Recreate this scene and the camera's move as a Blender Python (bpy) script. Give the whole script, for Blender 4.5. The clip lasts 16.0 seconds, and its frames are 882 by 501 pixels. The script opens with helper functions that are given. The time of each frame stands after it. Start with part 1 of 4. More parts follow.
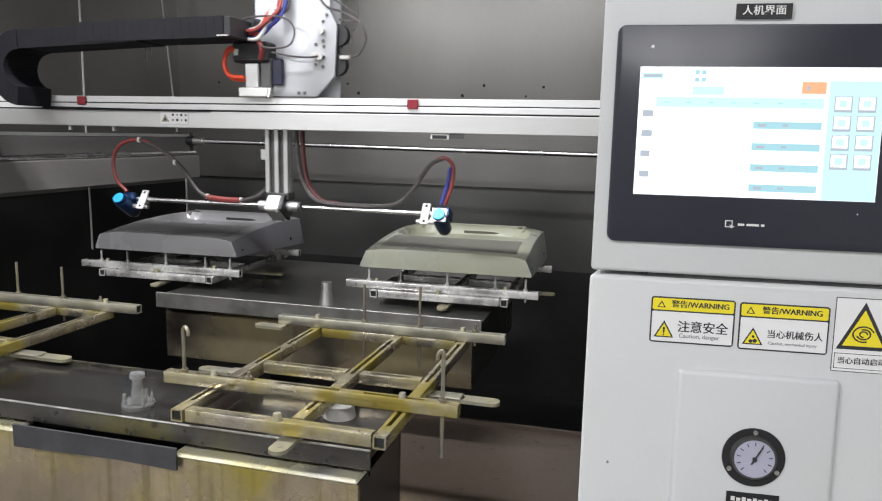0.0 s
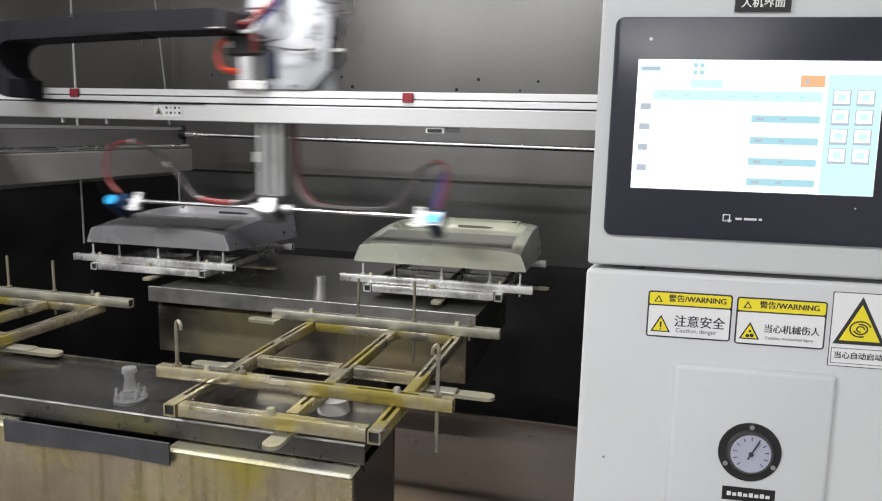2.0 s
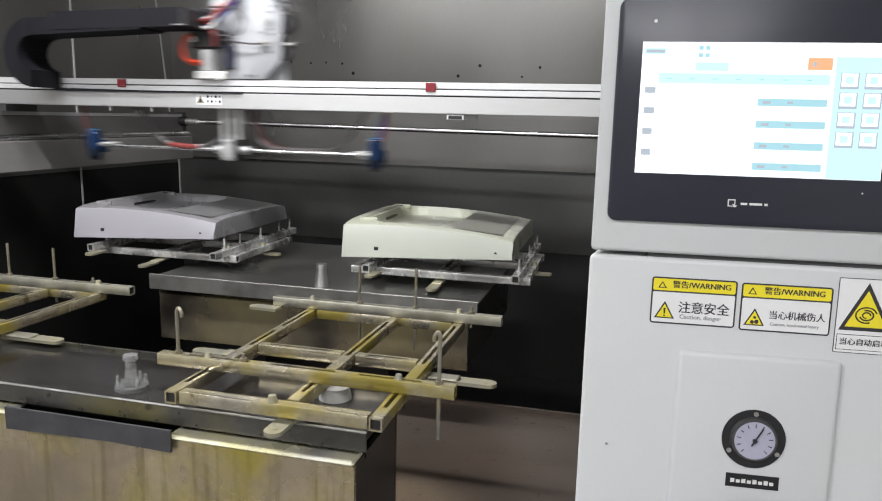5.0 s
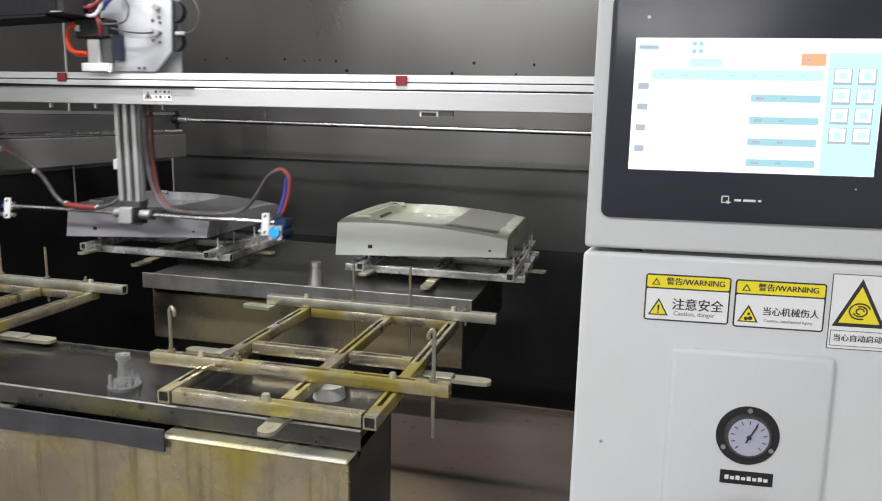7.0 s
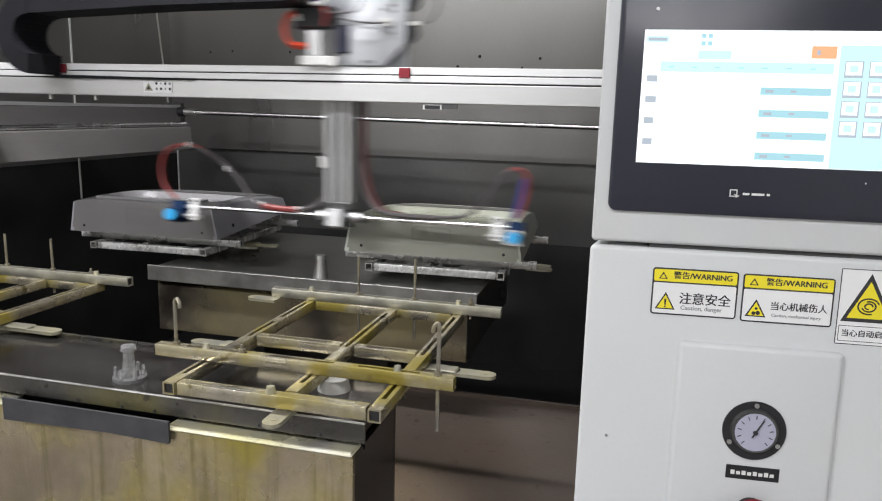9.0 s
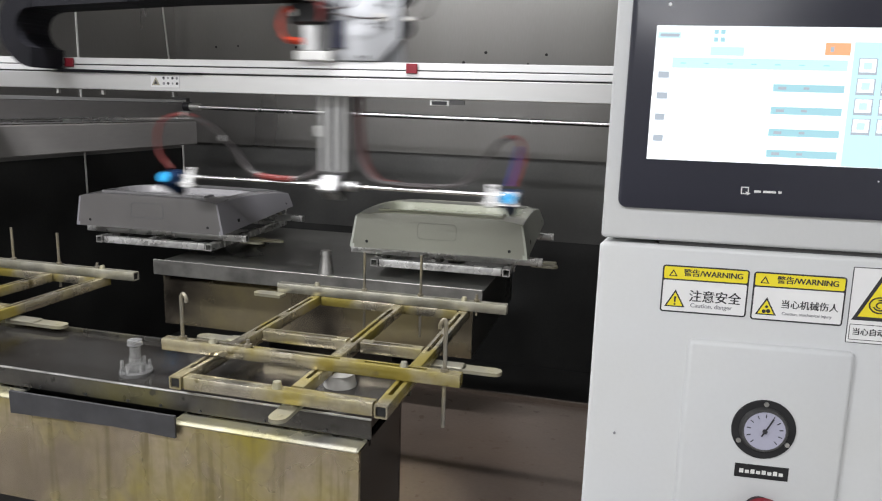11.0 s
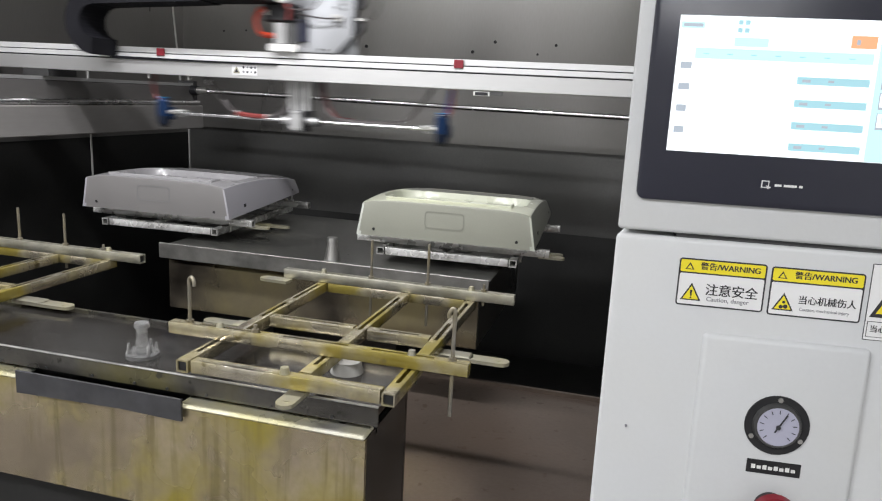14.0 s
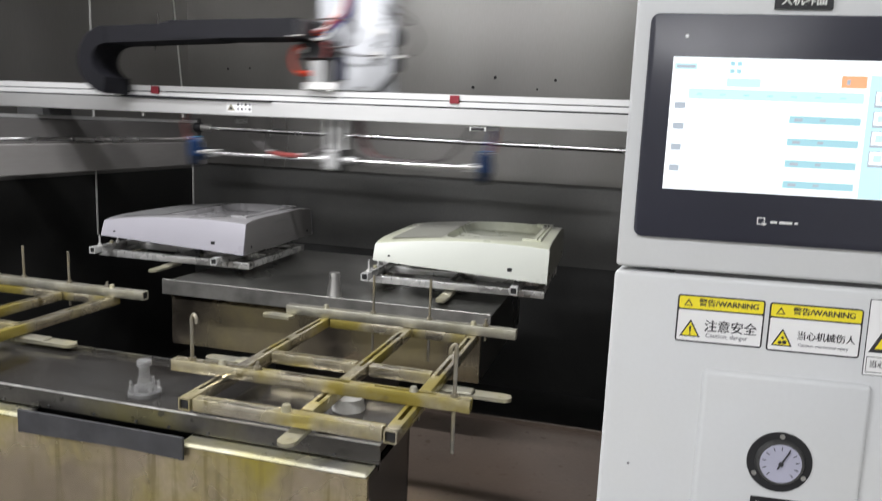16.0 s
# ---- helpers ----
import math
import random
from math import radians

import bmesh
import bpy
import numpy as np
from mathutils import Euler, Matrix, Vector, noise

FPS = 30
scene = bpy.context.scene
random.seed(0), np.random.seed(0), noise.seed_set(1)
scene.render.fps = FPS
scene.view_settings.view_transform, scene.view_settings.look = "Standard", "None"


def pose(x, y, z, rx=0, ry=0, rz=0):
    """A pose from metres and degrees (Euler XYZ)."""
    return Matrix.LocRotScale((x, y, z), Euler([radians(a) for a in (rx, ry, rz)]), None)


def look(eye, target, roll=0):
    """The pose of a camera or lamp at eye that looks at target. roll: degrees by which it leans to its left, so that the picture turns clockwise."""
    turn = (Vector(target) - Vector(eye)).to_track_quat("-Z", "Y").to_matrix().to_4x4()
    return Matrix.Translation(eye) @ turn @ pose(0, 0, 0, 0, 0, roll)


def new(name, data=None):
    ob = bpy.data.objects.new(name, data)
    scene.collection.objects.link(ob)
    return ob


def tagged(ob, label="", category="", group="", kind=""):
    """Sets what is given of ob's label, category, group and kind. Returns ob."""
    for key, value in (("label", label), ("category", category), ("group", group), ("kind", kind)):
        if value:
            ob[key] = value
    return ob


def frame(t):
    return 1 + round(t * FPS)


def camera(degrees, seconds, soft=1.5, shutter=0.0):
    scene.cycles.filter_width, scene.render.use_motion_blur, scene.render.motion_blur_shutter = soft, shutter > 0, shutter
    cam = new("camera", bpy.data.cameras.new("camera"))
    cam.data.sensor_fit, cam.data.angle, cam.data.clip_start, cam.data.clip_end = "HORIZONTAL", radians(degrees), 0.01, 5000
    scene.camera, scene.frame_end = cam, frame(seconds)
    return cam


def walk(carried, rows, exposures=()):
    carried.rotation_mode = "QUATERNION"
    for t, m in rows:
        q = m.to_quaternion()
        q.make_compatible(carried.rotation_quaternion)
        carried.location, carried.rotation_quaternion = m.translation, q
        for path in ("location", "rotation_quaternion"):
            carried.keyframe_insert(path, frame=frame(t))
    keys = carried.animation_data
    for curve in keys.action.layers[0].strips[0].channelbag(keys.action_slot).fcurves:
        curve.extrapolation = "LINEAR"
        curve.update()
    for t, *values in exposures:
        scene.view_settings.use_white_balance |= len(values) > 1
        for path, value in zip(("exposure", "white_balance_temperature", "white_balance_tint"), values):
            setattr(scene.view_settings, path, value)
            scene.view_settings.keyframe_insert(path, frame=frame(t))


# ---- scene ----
cam = camera(62.9, 16.0, soft=1.15, shutter=0.6)
PATH = [
    (0, (0.0, 0.0, 1.4), (-0.504, 1.91, 1.087), 1.3),
    (0.5, (-0.004, 0.0, 1.399), (-0.509, 1.91, 1.086), 1.6),
    (1, (-0.004, 0.003, 1.399), (-0.482, 1.919, 1.085), 1.9),
    (1.5, (-0.004, 0.005, 1.4), (-0.484, 1.921, 1.084), 1.7),
    (2, (-0.004, 0.005, 1.398), (-0.489, 1.917, 1.071), 1.5),
    (2.5, (-0.005, 0.006, 1.394), (-0.497, 1.917, 1.07), 1.7),
    (3, (-0.006, 0.008, 1.396), (-0.478, 1.922, 1.06), 1.7),
    (3.5, (-0.004, 0.01, 1.396), (-0.471, 1.925, 1.057), 1.6),
    (4, (-0.006, 0.009, 1.396), (-0.489, 1.919, 1.051), 1.6),
    (6.5, (-0.006, 0.016, 1.393), (-0.492, 1.92, 1.019), 1.3),
    (7, (-0.005, 0.015, 1.394), (-0.478, 1.924, 1.028), 1.3),
    (7.5, (-0.005, 0.017, 1.393), (-0.481, 1.922, 1.016), 1.2),
    (8, (-0.007, 0.017, 1.392), (-0.497, 1.918, 1.01), 1.4),
    (8.5, (-0.007, 0.017, 1.392), (-0.491, 1.92, 1.011), 1.5),
    (11, (-0.013, 0.018, 1.391), (-0.505, 1.916, 0.999), 1.8),
    (11.5, (-0.016, 0.016, 1.389), (-0.514, 1.913, 0.995), 2.0),
    (12, (-0.018, 0.018, 1.388), (-0.513, 1.914, 0.985), 2.3),
    (12.5, (-0.018, 0.02, 1.39), (-0.504, 1.917, 0.985), 2.3),
    (13, (-0.019, 0.02, 1.388), (-0.516, 1.913, 0.976), 2.2),
    (13.5, (-0.022, 0.02, 1.387), (-0.52, 1.912, 0.97), 2.6),
    (14, (-0.027, 0.02, 1.387), (-0.521, 1.912, 0.968), 3.0),
    (14.5, (-0.028, 0.018, 1.386), (-0.535, 1.909, 0.977), 3.1),
    (15, (-0.029, 0.017, 1.385), (-0.537, 1.908, 0.978), 3.1),
    (15.5, (-0.028, 0.016, 1.385), (-0.548, 1.907, 0.992), 3.0),
    (15.8, (-0.0255, 0.0155, 1.389), (-0.5395, 1.915, 1.024), 2.7),
    (16, (-0.023, 0.015, 1.395), (-0.533, 1.92, 1.062), 2.5),
]
walk(cam, [(t, look(eye, target, roll)) for t, eye, target, roll in PATH])

# ---- world and light ----
world = bpy.data.worlds.new("world")
scene.world = world
world.use_nodes = True
world.node_tree.nodes["Background"].inputs[0].default_value = (0.75, 0.82, 1.0, 1)
world.node_tree.nodes["Background"].inputs[1].default_value = 0.10
scene.view_settings.exposure = 0.0


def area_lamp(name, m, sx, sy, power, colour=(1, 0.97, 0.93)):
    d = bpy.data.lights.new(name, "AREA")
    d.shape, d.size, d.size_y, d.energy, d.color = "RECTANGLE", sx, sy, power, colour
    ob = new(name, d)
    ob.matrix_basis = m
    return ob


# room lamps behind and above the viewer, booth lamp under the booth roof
area_lamp("room_lamp", look((0.35, -1.2, 2.85), (0.35, -1.0, 0)), 1.2, 0.3, 33, (0.97, 0.97, 1.0))
area_lamp("room_lamp", look((-2.0, -1.2, 2.85), (-2.0, -1.0, 0)), 1.2, 0.3, 84, (0.97, 0.97, 1.0))
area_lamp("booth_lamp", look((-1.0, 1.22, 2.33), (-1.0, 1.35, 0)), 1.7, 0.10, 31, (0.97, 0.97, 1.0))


# ---- materials ----
def material(name, base, rough=0.5, metal=0.0, vary=0.12, scale=6.0, bump=0.15, fine=90.0, stain=None, stain_amount=0.5,
             stain_scale=5.0, stretch=(1, 1, 1), emit=None, power=0.0, coat=0.0, spread=0.12, streak=None, streak_amount=0.5, specks=None):
    """Base colour with broad and fine variation, grain relief, and an optional stain colour with its own outline."""
    m = bpy.data.materials.new(name)
    m.use_nodes = True
    n, l = m.node_tree.nodes, m.node_tree.links
    b = n["Principled BSDF"]
    b.inputs["Metallic"].default_value = metal
    b.inputs["Coat Weight"].default_value = coat
    tc = n.new("ShaderNodeTexCoord")
    mp = n.new("ShaderNodeMapping")
    mp.inputs["Scale"].default_value = stretch
    l.new(tc.outputs["Object"], mp.inputs["Vector"])

    def tex(s, detail=4):
        t = n.new("ShaderNodeTexNoise")
        t.inputs["Scale"].default_value, t.inputs["Detail"].default_value = s, detail
        l.new(mp.outputs["Vector"], t.inputs["Vector"])
        return t.outputs["Fac"]

    def ramp(value, lo, hi, a, c):
        r = n.new("ShaderNodeMapRange")
        r.inputs["From Min"].default_value, r.inputs["From Max"].default_value = lo, hi
        r.inputs["To Min"].default_value, r.inputs["To Max"].default_value = a, c
        l.new(value, r.inputs["Value"])
        return r.outputs["Result"]

    def mix(fac, a, c, how="MIX"):
        x = n.new("ShaderNodeMix")
        x.data_type, x.blend_type = "RGBA", how
        for k, v in ((0, fac), (6, a), (7, c)):
            if isinstance(v, (int, float)):
                x.inputs[k].default_value = v
            elif isinstance(v, tuple):
                x.inputs[k].default_value = (*v, 1) if len(v) == 3 else v
            else:
                l.new(v, x.inputs[k])
        return x.outputs[2]

    broad, grain = tex(scale), tex(fine, 2)
    col = mix(ramp(broad, 0.3, 0.7, 0, 1), tuple(c * (1 - vary) for c in base), tuple(min(1, c * (1 + vary)) for c in base))
    col = mix(ramp(grain, 0.3, 0.7, 0, vary), col, tuple(c * 0.5 for c in base))
    if stain:
        blot = ramp(tex(stain_scale, 6), 0.5 - spread, 0.5 + spread, 0, stain_amount)
        col = mix(blot, col, stain)
        l.new(ramp(blot, 0, 1, metal, metal * 0.25), b.inputs["Metallic"])
    if streak:
        m2 = n.new("ShaderNodeMapping")
        m2.inputs["Scale"].default_value = (1, 1, 0.06)
        l.new(tc.outputs["Object"], m2.inputs["Vector"])
        t2 = n.new("ShaderNodeTexNoise")
        t2.inputs["Scale"].default_value, t2.inputs["Detail"].default_value = 55, 5
        l.new(m2.outputs["Vector"], t2.inputs["Vector"])
        col = mix(ramp(t2.outputs["Fac"], 0.52, 0.66, 0, streak_amount), col, streak)
    if specks:
        col = mix(ramp(tex(38, 3), 0.64, 0.70, 0, 0.8), col, specks)
    l.new(col, b.inputs["Base Color"])
    l.new(ramp(broad, 0.25, 0.75, max(0.03, rough - 0.07), min(1, rough + 0.09)), b.inputs["Roughness"])
    if bump:
        bp = n.new("ShaderNodeBump")
        bp.inputs["Strength"].default_value, bp.inputs["Distance"].default_value = bump, 0.002
        l.new(grain, bp.inputs["Height"])
        l.new(bp.outputs["Normal"], b.inputs["Normal"])
    if emit:
        b.inputs["Emission Color"].default_value = (*emit, 1)
        b.inputs["Emission Strength"].default_value = power
    return m


CABINET = material("cabinet_paint", (0.60, 0.612, 0.622), 0.42, vary=0.03, scale=3, bump=0.06, fine=220, stain=(0.62, 0.58, 0.42), stain_amount=0.07, stain_scale=7)
CABINET_IN = material("cabinet_gap", (0.06, 0.06, 0.06), 0.8)
BOOTH = material("booth_steel", (0.265, 0.258, 0.249), 0.30, 0.85, vary=0.10, scale=2.2, bump=0.08, fine=160, stain=(0.27, 0.255, 0.235), stain_amount=0.3, stain_scale=3.5, stretch=(1, 1, 0.18), spread=0.3)
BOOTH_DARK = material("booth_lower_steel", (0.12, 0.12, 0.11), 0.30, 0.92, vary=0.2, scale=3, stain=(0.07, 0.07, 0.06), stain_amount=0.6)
# shaded copy of the booth steel for the back wall below the seam
BOOTH_LOW = material("booth_steel_shaded", (0.17, 0.17, 0.165), 0.36, 0.92, vary=0.15, scale=2.5, stain=(0.12, 0.12, 0.11), stain_amount=0.5, stain_scale=3)
# near-black: the lower booth's lack of light is put into this colour
PIT = material("pit_shade_black", (0.018, 0.018, 0.017), 0.5, vary=0.3, scale=5)
GUIDE = material("painted_guide_steel", (0.36, 0.345, 0.33), 0.5, 0.3, vary=0.1, scale=4, stretch=(1, 0.2, 1))
SEALANT = material("seam_sealant", (0.75, 0.75, 0.72), 0.6)
ALU = material("extruded_aluminium", (0.66, 0.66, 0.655), 0.38, 0.7, vary=0.05, scale=4, bump=0.05, stretch=(0.15, 1, 1))
ALU_DULL = material("cast_aluminium", (0.60, 0.60, 0.60), 0.42, 0.8, vary=0.1, scale=20)
RAIL_WHITE = material("anodised_cover", (0.76, 0.76, 0.755), 0.35, 0.25, vary=0.04, scale=5, stretch=(0.2, 1, 1))
CHROME = material("ground_shaft", (0.92, 0.92, 0.92), 0.25, 1.0, vary=0.04, bump=0.02)
STEEL = material("steel", (0.55, 0.54, 0.52), 0.35, 0.9, vary=0.15, scale=25)
DARK_STEEL = material("dark_steel", (0.12, 0.12, 0.12), 0.4, 0.7, vary=0.2)
TUBE_YELLOW = material("tube_yellow_overspray", (0.66, 0.61, 0.50), 0.20, 0.95, vary=0.35, scale=22, stain=(0.255, 0.20, 0.012), stain_amount=0.9, stain_scale=9, spread=0.13, specks=(0.20, 0.16, 0.06))
TUBE_GREY = material("tube_grey_overspray", (0.55, 0.54, 0.52), 0.26, 0.7, vary=0.2, scale=18, stain=(0.80, 0.80, 0.78), stain_amount=0.75, stain_scale=14)
PIN_WORN = material("worn_pin_steel", (0.30, 0.28, 0.24), 0.38, 0.7, vary=0.2, scale=40, stain=(0.24, 0.20, 0.10), stain_amount=0.6, stain_scale=25)
TUBE_MIXED = material("tube_mixed_overspray", (0.42, 0.41, 0.375), 0.38, 0.85, vary=0.25, scale=30, stain=(0.38, 0.35, 0.20), stain_amount=0.6, stain_scale=12, spread=0.25)
SPINDLE = material("spindle_dulled_plastic", (0.60, 0.59, 0.56), 0.4, vary=0.15, scale=20, stain=(0.20, 0.19, 0.16), stain_amount=0.5, stain_scale=20)
LUG = material("lug_pale_overspray", (0.40, 0.385, 0.32), 0.4, 0.7, vary=0.15, scale=20, stain=(0.42, 0.38, 0.20), stain_amount=0.6, stain_scale=12)
TRAY = material("tray_top_steel", (0.090, 0.081, 0.072), 0.17, 0.9, vary=0.3, scale=6, stain=(0.05, 0.05, 0.048), stain_amount=0.7, stain_scale=7, stretch=(0.5, 1, 1))
SHEET = material("front_sheet_steel", (0.53, 0.45, 0.335), 0.24, 0.92, vary=0.25, scale=6, stain=(0.31, 0.255, 0.02), stain_amount=0.88, stain_scale=7.0, stretch=(1.0, 1.0, 0.9), spread=0.13, streak=(0.20, 0.165, 0.05), streak_amount=0.5)
REAR_SHEET = material("mirror_sheet_steel", (0.50, 0.43, 0.345), 0.08, 0.95, vary=0.15, scale=4, stain=(0.30, 0.25, 0.05), stain_amount=0.55, stain_scale=3, bump=0.03)
LIP = material("lip_steel", (0.15, 0.145, 0.135), 0.28, 0.9, vary=0.25, scale=9, stain=(0.20, 0.175, 0.03), stain_amount=0.55, stain_scale=4, spread=0.08, specks=(0.06, 0.06, 0.05))
REAR_LIP = material("crusted_lip_steel", (0.25, 0.245, 0.23), 0.4, 0.8, vary=0.25, scale=24, stain=(0.34, 0.33, 0.30), stain_amount=0.5, stain_scale=14, spread=0.2)
SHEET_EDGE = material("folded_edge_steel", (0.80, 0.78, 0.70), 0.3, 0.6, vary=0.1, scale=12, stain=(0.62, 0.56, 0.16), stain_amount=0.6, stain_scale=9)
TAN = material("dusty_tray_steel", (0.185, 0.15, 0.125), 0.34, 0.6, vary=0.22, scale=3, stain=(0.10, 0.07, 0.05), stain_amount=0.7, stain_scale=3.5, spread=0.2, specks=(0.10, 0.07, 0.05))
RUBBER = material("black_rubber", (0.045, 0.045, 0.05), 0.6, vary=0.25, scale=30, stain=(0.09, 0.09, 0.09), stain_amount=0.25, stain_scale=20)
CHAIN = material("black_nylon", (0.010, 0.010, 0.013), 0.62, vary=0.2, scale=20)
CHAIN.node_tree.nodes["Principled BSDF"].inputs["Specular IOR Level"].default_value = 0.2
BLACK = material("black_plastic", (0.014, 0.014, 0.016), 0.5, vary=0.15)
BEZEL = material("dark_blue_bezel", (0.022, 0.023, 0.036), 0.3, vary=0.1, bump=0.03)
RED_HOSE = material("red_hose", (0.26, 0.045, 0.04), 0.4, vary=0.15, scale=30)
RED_BRIGHT = material("orange_red_hose", (0.80, 0.08, 0.03), 0.32, vary=0.1)
CLEAR_HOSE = material("grey_clear_hose", (0.085, 0.075, 0.075), 0.35, vary=0.2, scale=40)
BLUE_HOSE = material("blue_hose", (0.05, 0.06, 0.30), 0.35, vary=0.1)
GUN_BLUE = material("blue_anodised", (0.006, 0.030, 0.095), 0.3, 0.4, vary=0.1, bump=0.02)
GUN_DARK = material("dark_navy_anodised", (0.006, 0.012, 0.030), 0.35, 0.3, vary=0.1, bump=0.02)
GUN_CAP = material("bright_blue_cap", (0.03, 0.38, 0.75), 0.25, 0.2, vary=0.08, bump=0.02)
WHITE = material("white_plastic", (0.78, 0.78, 0.76), 0.4, vary=0.05)
WHITE_PLATE = material("white_anodised_plate", (0.46, 0.47, 0.49), 0.36, 0.2, vary=0.04, scale=15)
GLASSY = material("clear_fitting", (0.85, 0.85, 0.83), 0.12, 0.0, vary=0.2, scale=40)
GLASSY.node_tree.nodes["Principled BSDF"].inputs["Transmission Weight"].default_value = 0.8
RED = material("red_plastic", (0.24, 0.016, 0.028), 0.35, vary=0.08)
# lit, half-lit and shaded copies of the two housing paints, one per side
GREY_SHADED = material("grey_paint_shaded", (0.18, 0.172, 0.168), 0.40, vary=0.06, scale=5, bump=0.05, fine=300)
GREY_LIT = material("grey_paint_lit", (0.36, 0.35, 0.385), 0.30, vary=0.04, scale=5, bump=0.05, fine=300)
GREY_HALF_LIT = material("grey_paint_half_lit", (0.36, 0.35, 0.375), 0.32, vary=0.04, scale=5, bump=0.05, fine=300)
GREEN_SHADED = material("green_paint_shaded", (0.285, 0.288, 0.238), 0.42, vary=0.06, scale=5, bump=0.05, fine=300)
GREEN_LIT = material("green_paint_lit", (0.59, 0.61, 0.55), 0.30, vary=0.03, scale=5, bump=0.05, fine=300)
GREEN_HALF_LIT = material("green_paint_half_lit", (0.48, 0.50, 0.43), 0.34, vary=0.05, scale=5, bump=0.05, fine=300)
PIECE_GREY = material("grey_paint", (0.29, 0.284, 0.29), 0.27, vary=0.05, scale=5, bump=0.05, fine=300, coat=0.5)
PIECE_GREEN = material("pale_green_paint", (0.57, 0.59, 0.485), 0.28, vary=0.05, scale=5, bump=0.05, fine=300, stain=(0.48, 0.48, 0.28), stain_amount=0.35, stain_scale=4, coat=0.4)
PANEL_GREY = material("inset_panel_grey", (0.20, 0.20, 0.20), 0.38, vary=0.06)
SLOT_OLIVE = material("slot_olive_overspray", (0.085, 0.08, 0.045), 0.5, vary=0.15)
PANEL_GREEN = material("inset_panel_olive", (0.265, 0.265, 0.225), 0.42, vary=0.08)
HOLE = material("dark_opening", (0.012, 0.012, 0.012), 0.7, vary=0.1)
YELLOW = material("sticker_yellow", (0.85, 0.72, 0.03), 0.4, vary=0.04)
STICKER = material("sticker_white", (0.80, 0.80, 0.80), 0.38, vary=0.02)
INK = material("sticker_ink", (0.03, 0.03, 0.035), 0.5, vary=0.1)
INK_GREY = material("grey_ink", (0.25, 0.25, 0.27), 0.5, vary=0.1)
DIAL = material("dial_white", (0.42, 0.42, 0.52), 0.3, vary=0.04)
FLOOR = material("workshop_floor", (0.22, 0.21, 0.20), 0.5, vary=0.12, scale=2, stain=(0.12, 0.11, 0.10), stain_amount=0.5)
ROOM = material("room_wall_paint", (0.62, 0.62, 0.60), 0.7, vary=0.05, scale=2)
LCD_WHITE = material("screen_white", (0.5, 0.5, 0.5), 0.3, vary=0, bump=0, emit=(0.90, 0.96, 1.0), power=0.93)
LCD_CYAN = material("screen_cyan", (0.3, 0.4, 0.4), 0.3, vary=0, bump=0, emit=(0.50, 0.83, 0.90), power=0.9)
LCD_TEAL = material("screen_teal", (0.2, 0.3, 0.3), 0.3, vary=0, bump=0, emit=(0.31, 0.58, 0.68), power=0.9)
LCD_ORANGE = material("screen_orange", (0.4, 0.2, 0.1), 0.3, vary=0, bump=0, emit=(0.95, 0.40, 0.22), power=0.9)
LCD_GREY = material("screen_grey", (0.2, 0.2, 0.2), 0.3, vary=0, bump=0, emit=(0.42, 0.50, 0.60), power=0.8)


# ---- mesh tools ----
def box(bm, x0, x1, y0, y1, z0, z1, bevel=0.0):
    vs = bmesh.ops.create_cube(bm, size=1.0)["verts"]
    for v in vs:
        v.co = Vector(((x0 + x1) / 2 + v.co.x * (x1 - x0), (y0 + y1) / 2 + v.co.y * (y1 - y0), (z0 + z1) / 2 + v.co.z * (z1 - z0)))
    if bevel:
        es = list({e for v in vs for e in v.link_edges})
        bmesh.ops.bevel(bm, geom=es, offset=bevel, segments=1, affect="EDGES", profile=0.5)
    return bm


def cyl(bm, p, q, r, r2=None, seg=16):
    p, q = Vector(p), Vector(q)
    m = Matrix.Translation((p + q) / 2) @ (q - p).to_track_quat("Z", "Y").to_matrix().to_4x4()
    bmesh.ops.create_cone(bm, cap_ends=True, segments=seg, radius1=r, radius2=r if r2 is None else r2, depth=(q - p).length, matrix=m)
    return bm


def pipe(bm, pts, r, seg=8, steps=6):
    """A round hose through the points, smoothed by Catmull-Rom."""
    pts = [Vector(p) for p in pts]
    ext = [2 * pts[0] - pts[1]] + pts + [2 * pts[-1] - pts[-2]]
    line = []
    for i in range(1, len(ext) - 2):
        a, b, c, d = ext[i - 1:i + 3]
        for k in range(steps):
            t = k / steps
            line.append(0.5 * ((2 * b) + (c - a) * t + (2 * a - 5 * b + 4 * c - d) * t * t + (3 * b - a - 3 * c + d) * t ** 3))
    line.append(pts[-1])
    rings, up = [], Vector((0.13, 0.31, 0.94))
    for i, p in enumerate(line):
        d = (line[min(i + 1, len(line) - 1)] - line[max(i - 1, 0)]).normalized()
        u = d.cross(up).normalized()
        up = u.cross(d).normalized()
        rings.append([bm.verts.new(p + r * (math.cos(2 * math.pi * k / seg) * u + math.sin(2 * math.pi * k / seg) * up)) for k in range(seg)])
    for a, b in zip(rings, rings[1:]):
        for k in range(seg):
            bm.faces.new((a[k], a[(k + 1) % seg], b[(k + 1) % seg], b[k]))
    bm.faces.new(rings[0][::-1])
    bm.faces.new(rings[-1])
    return bm


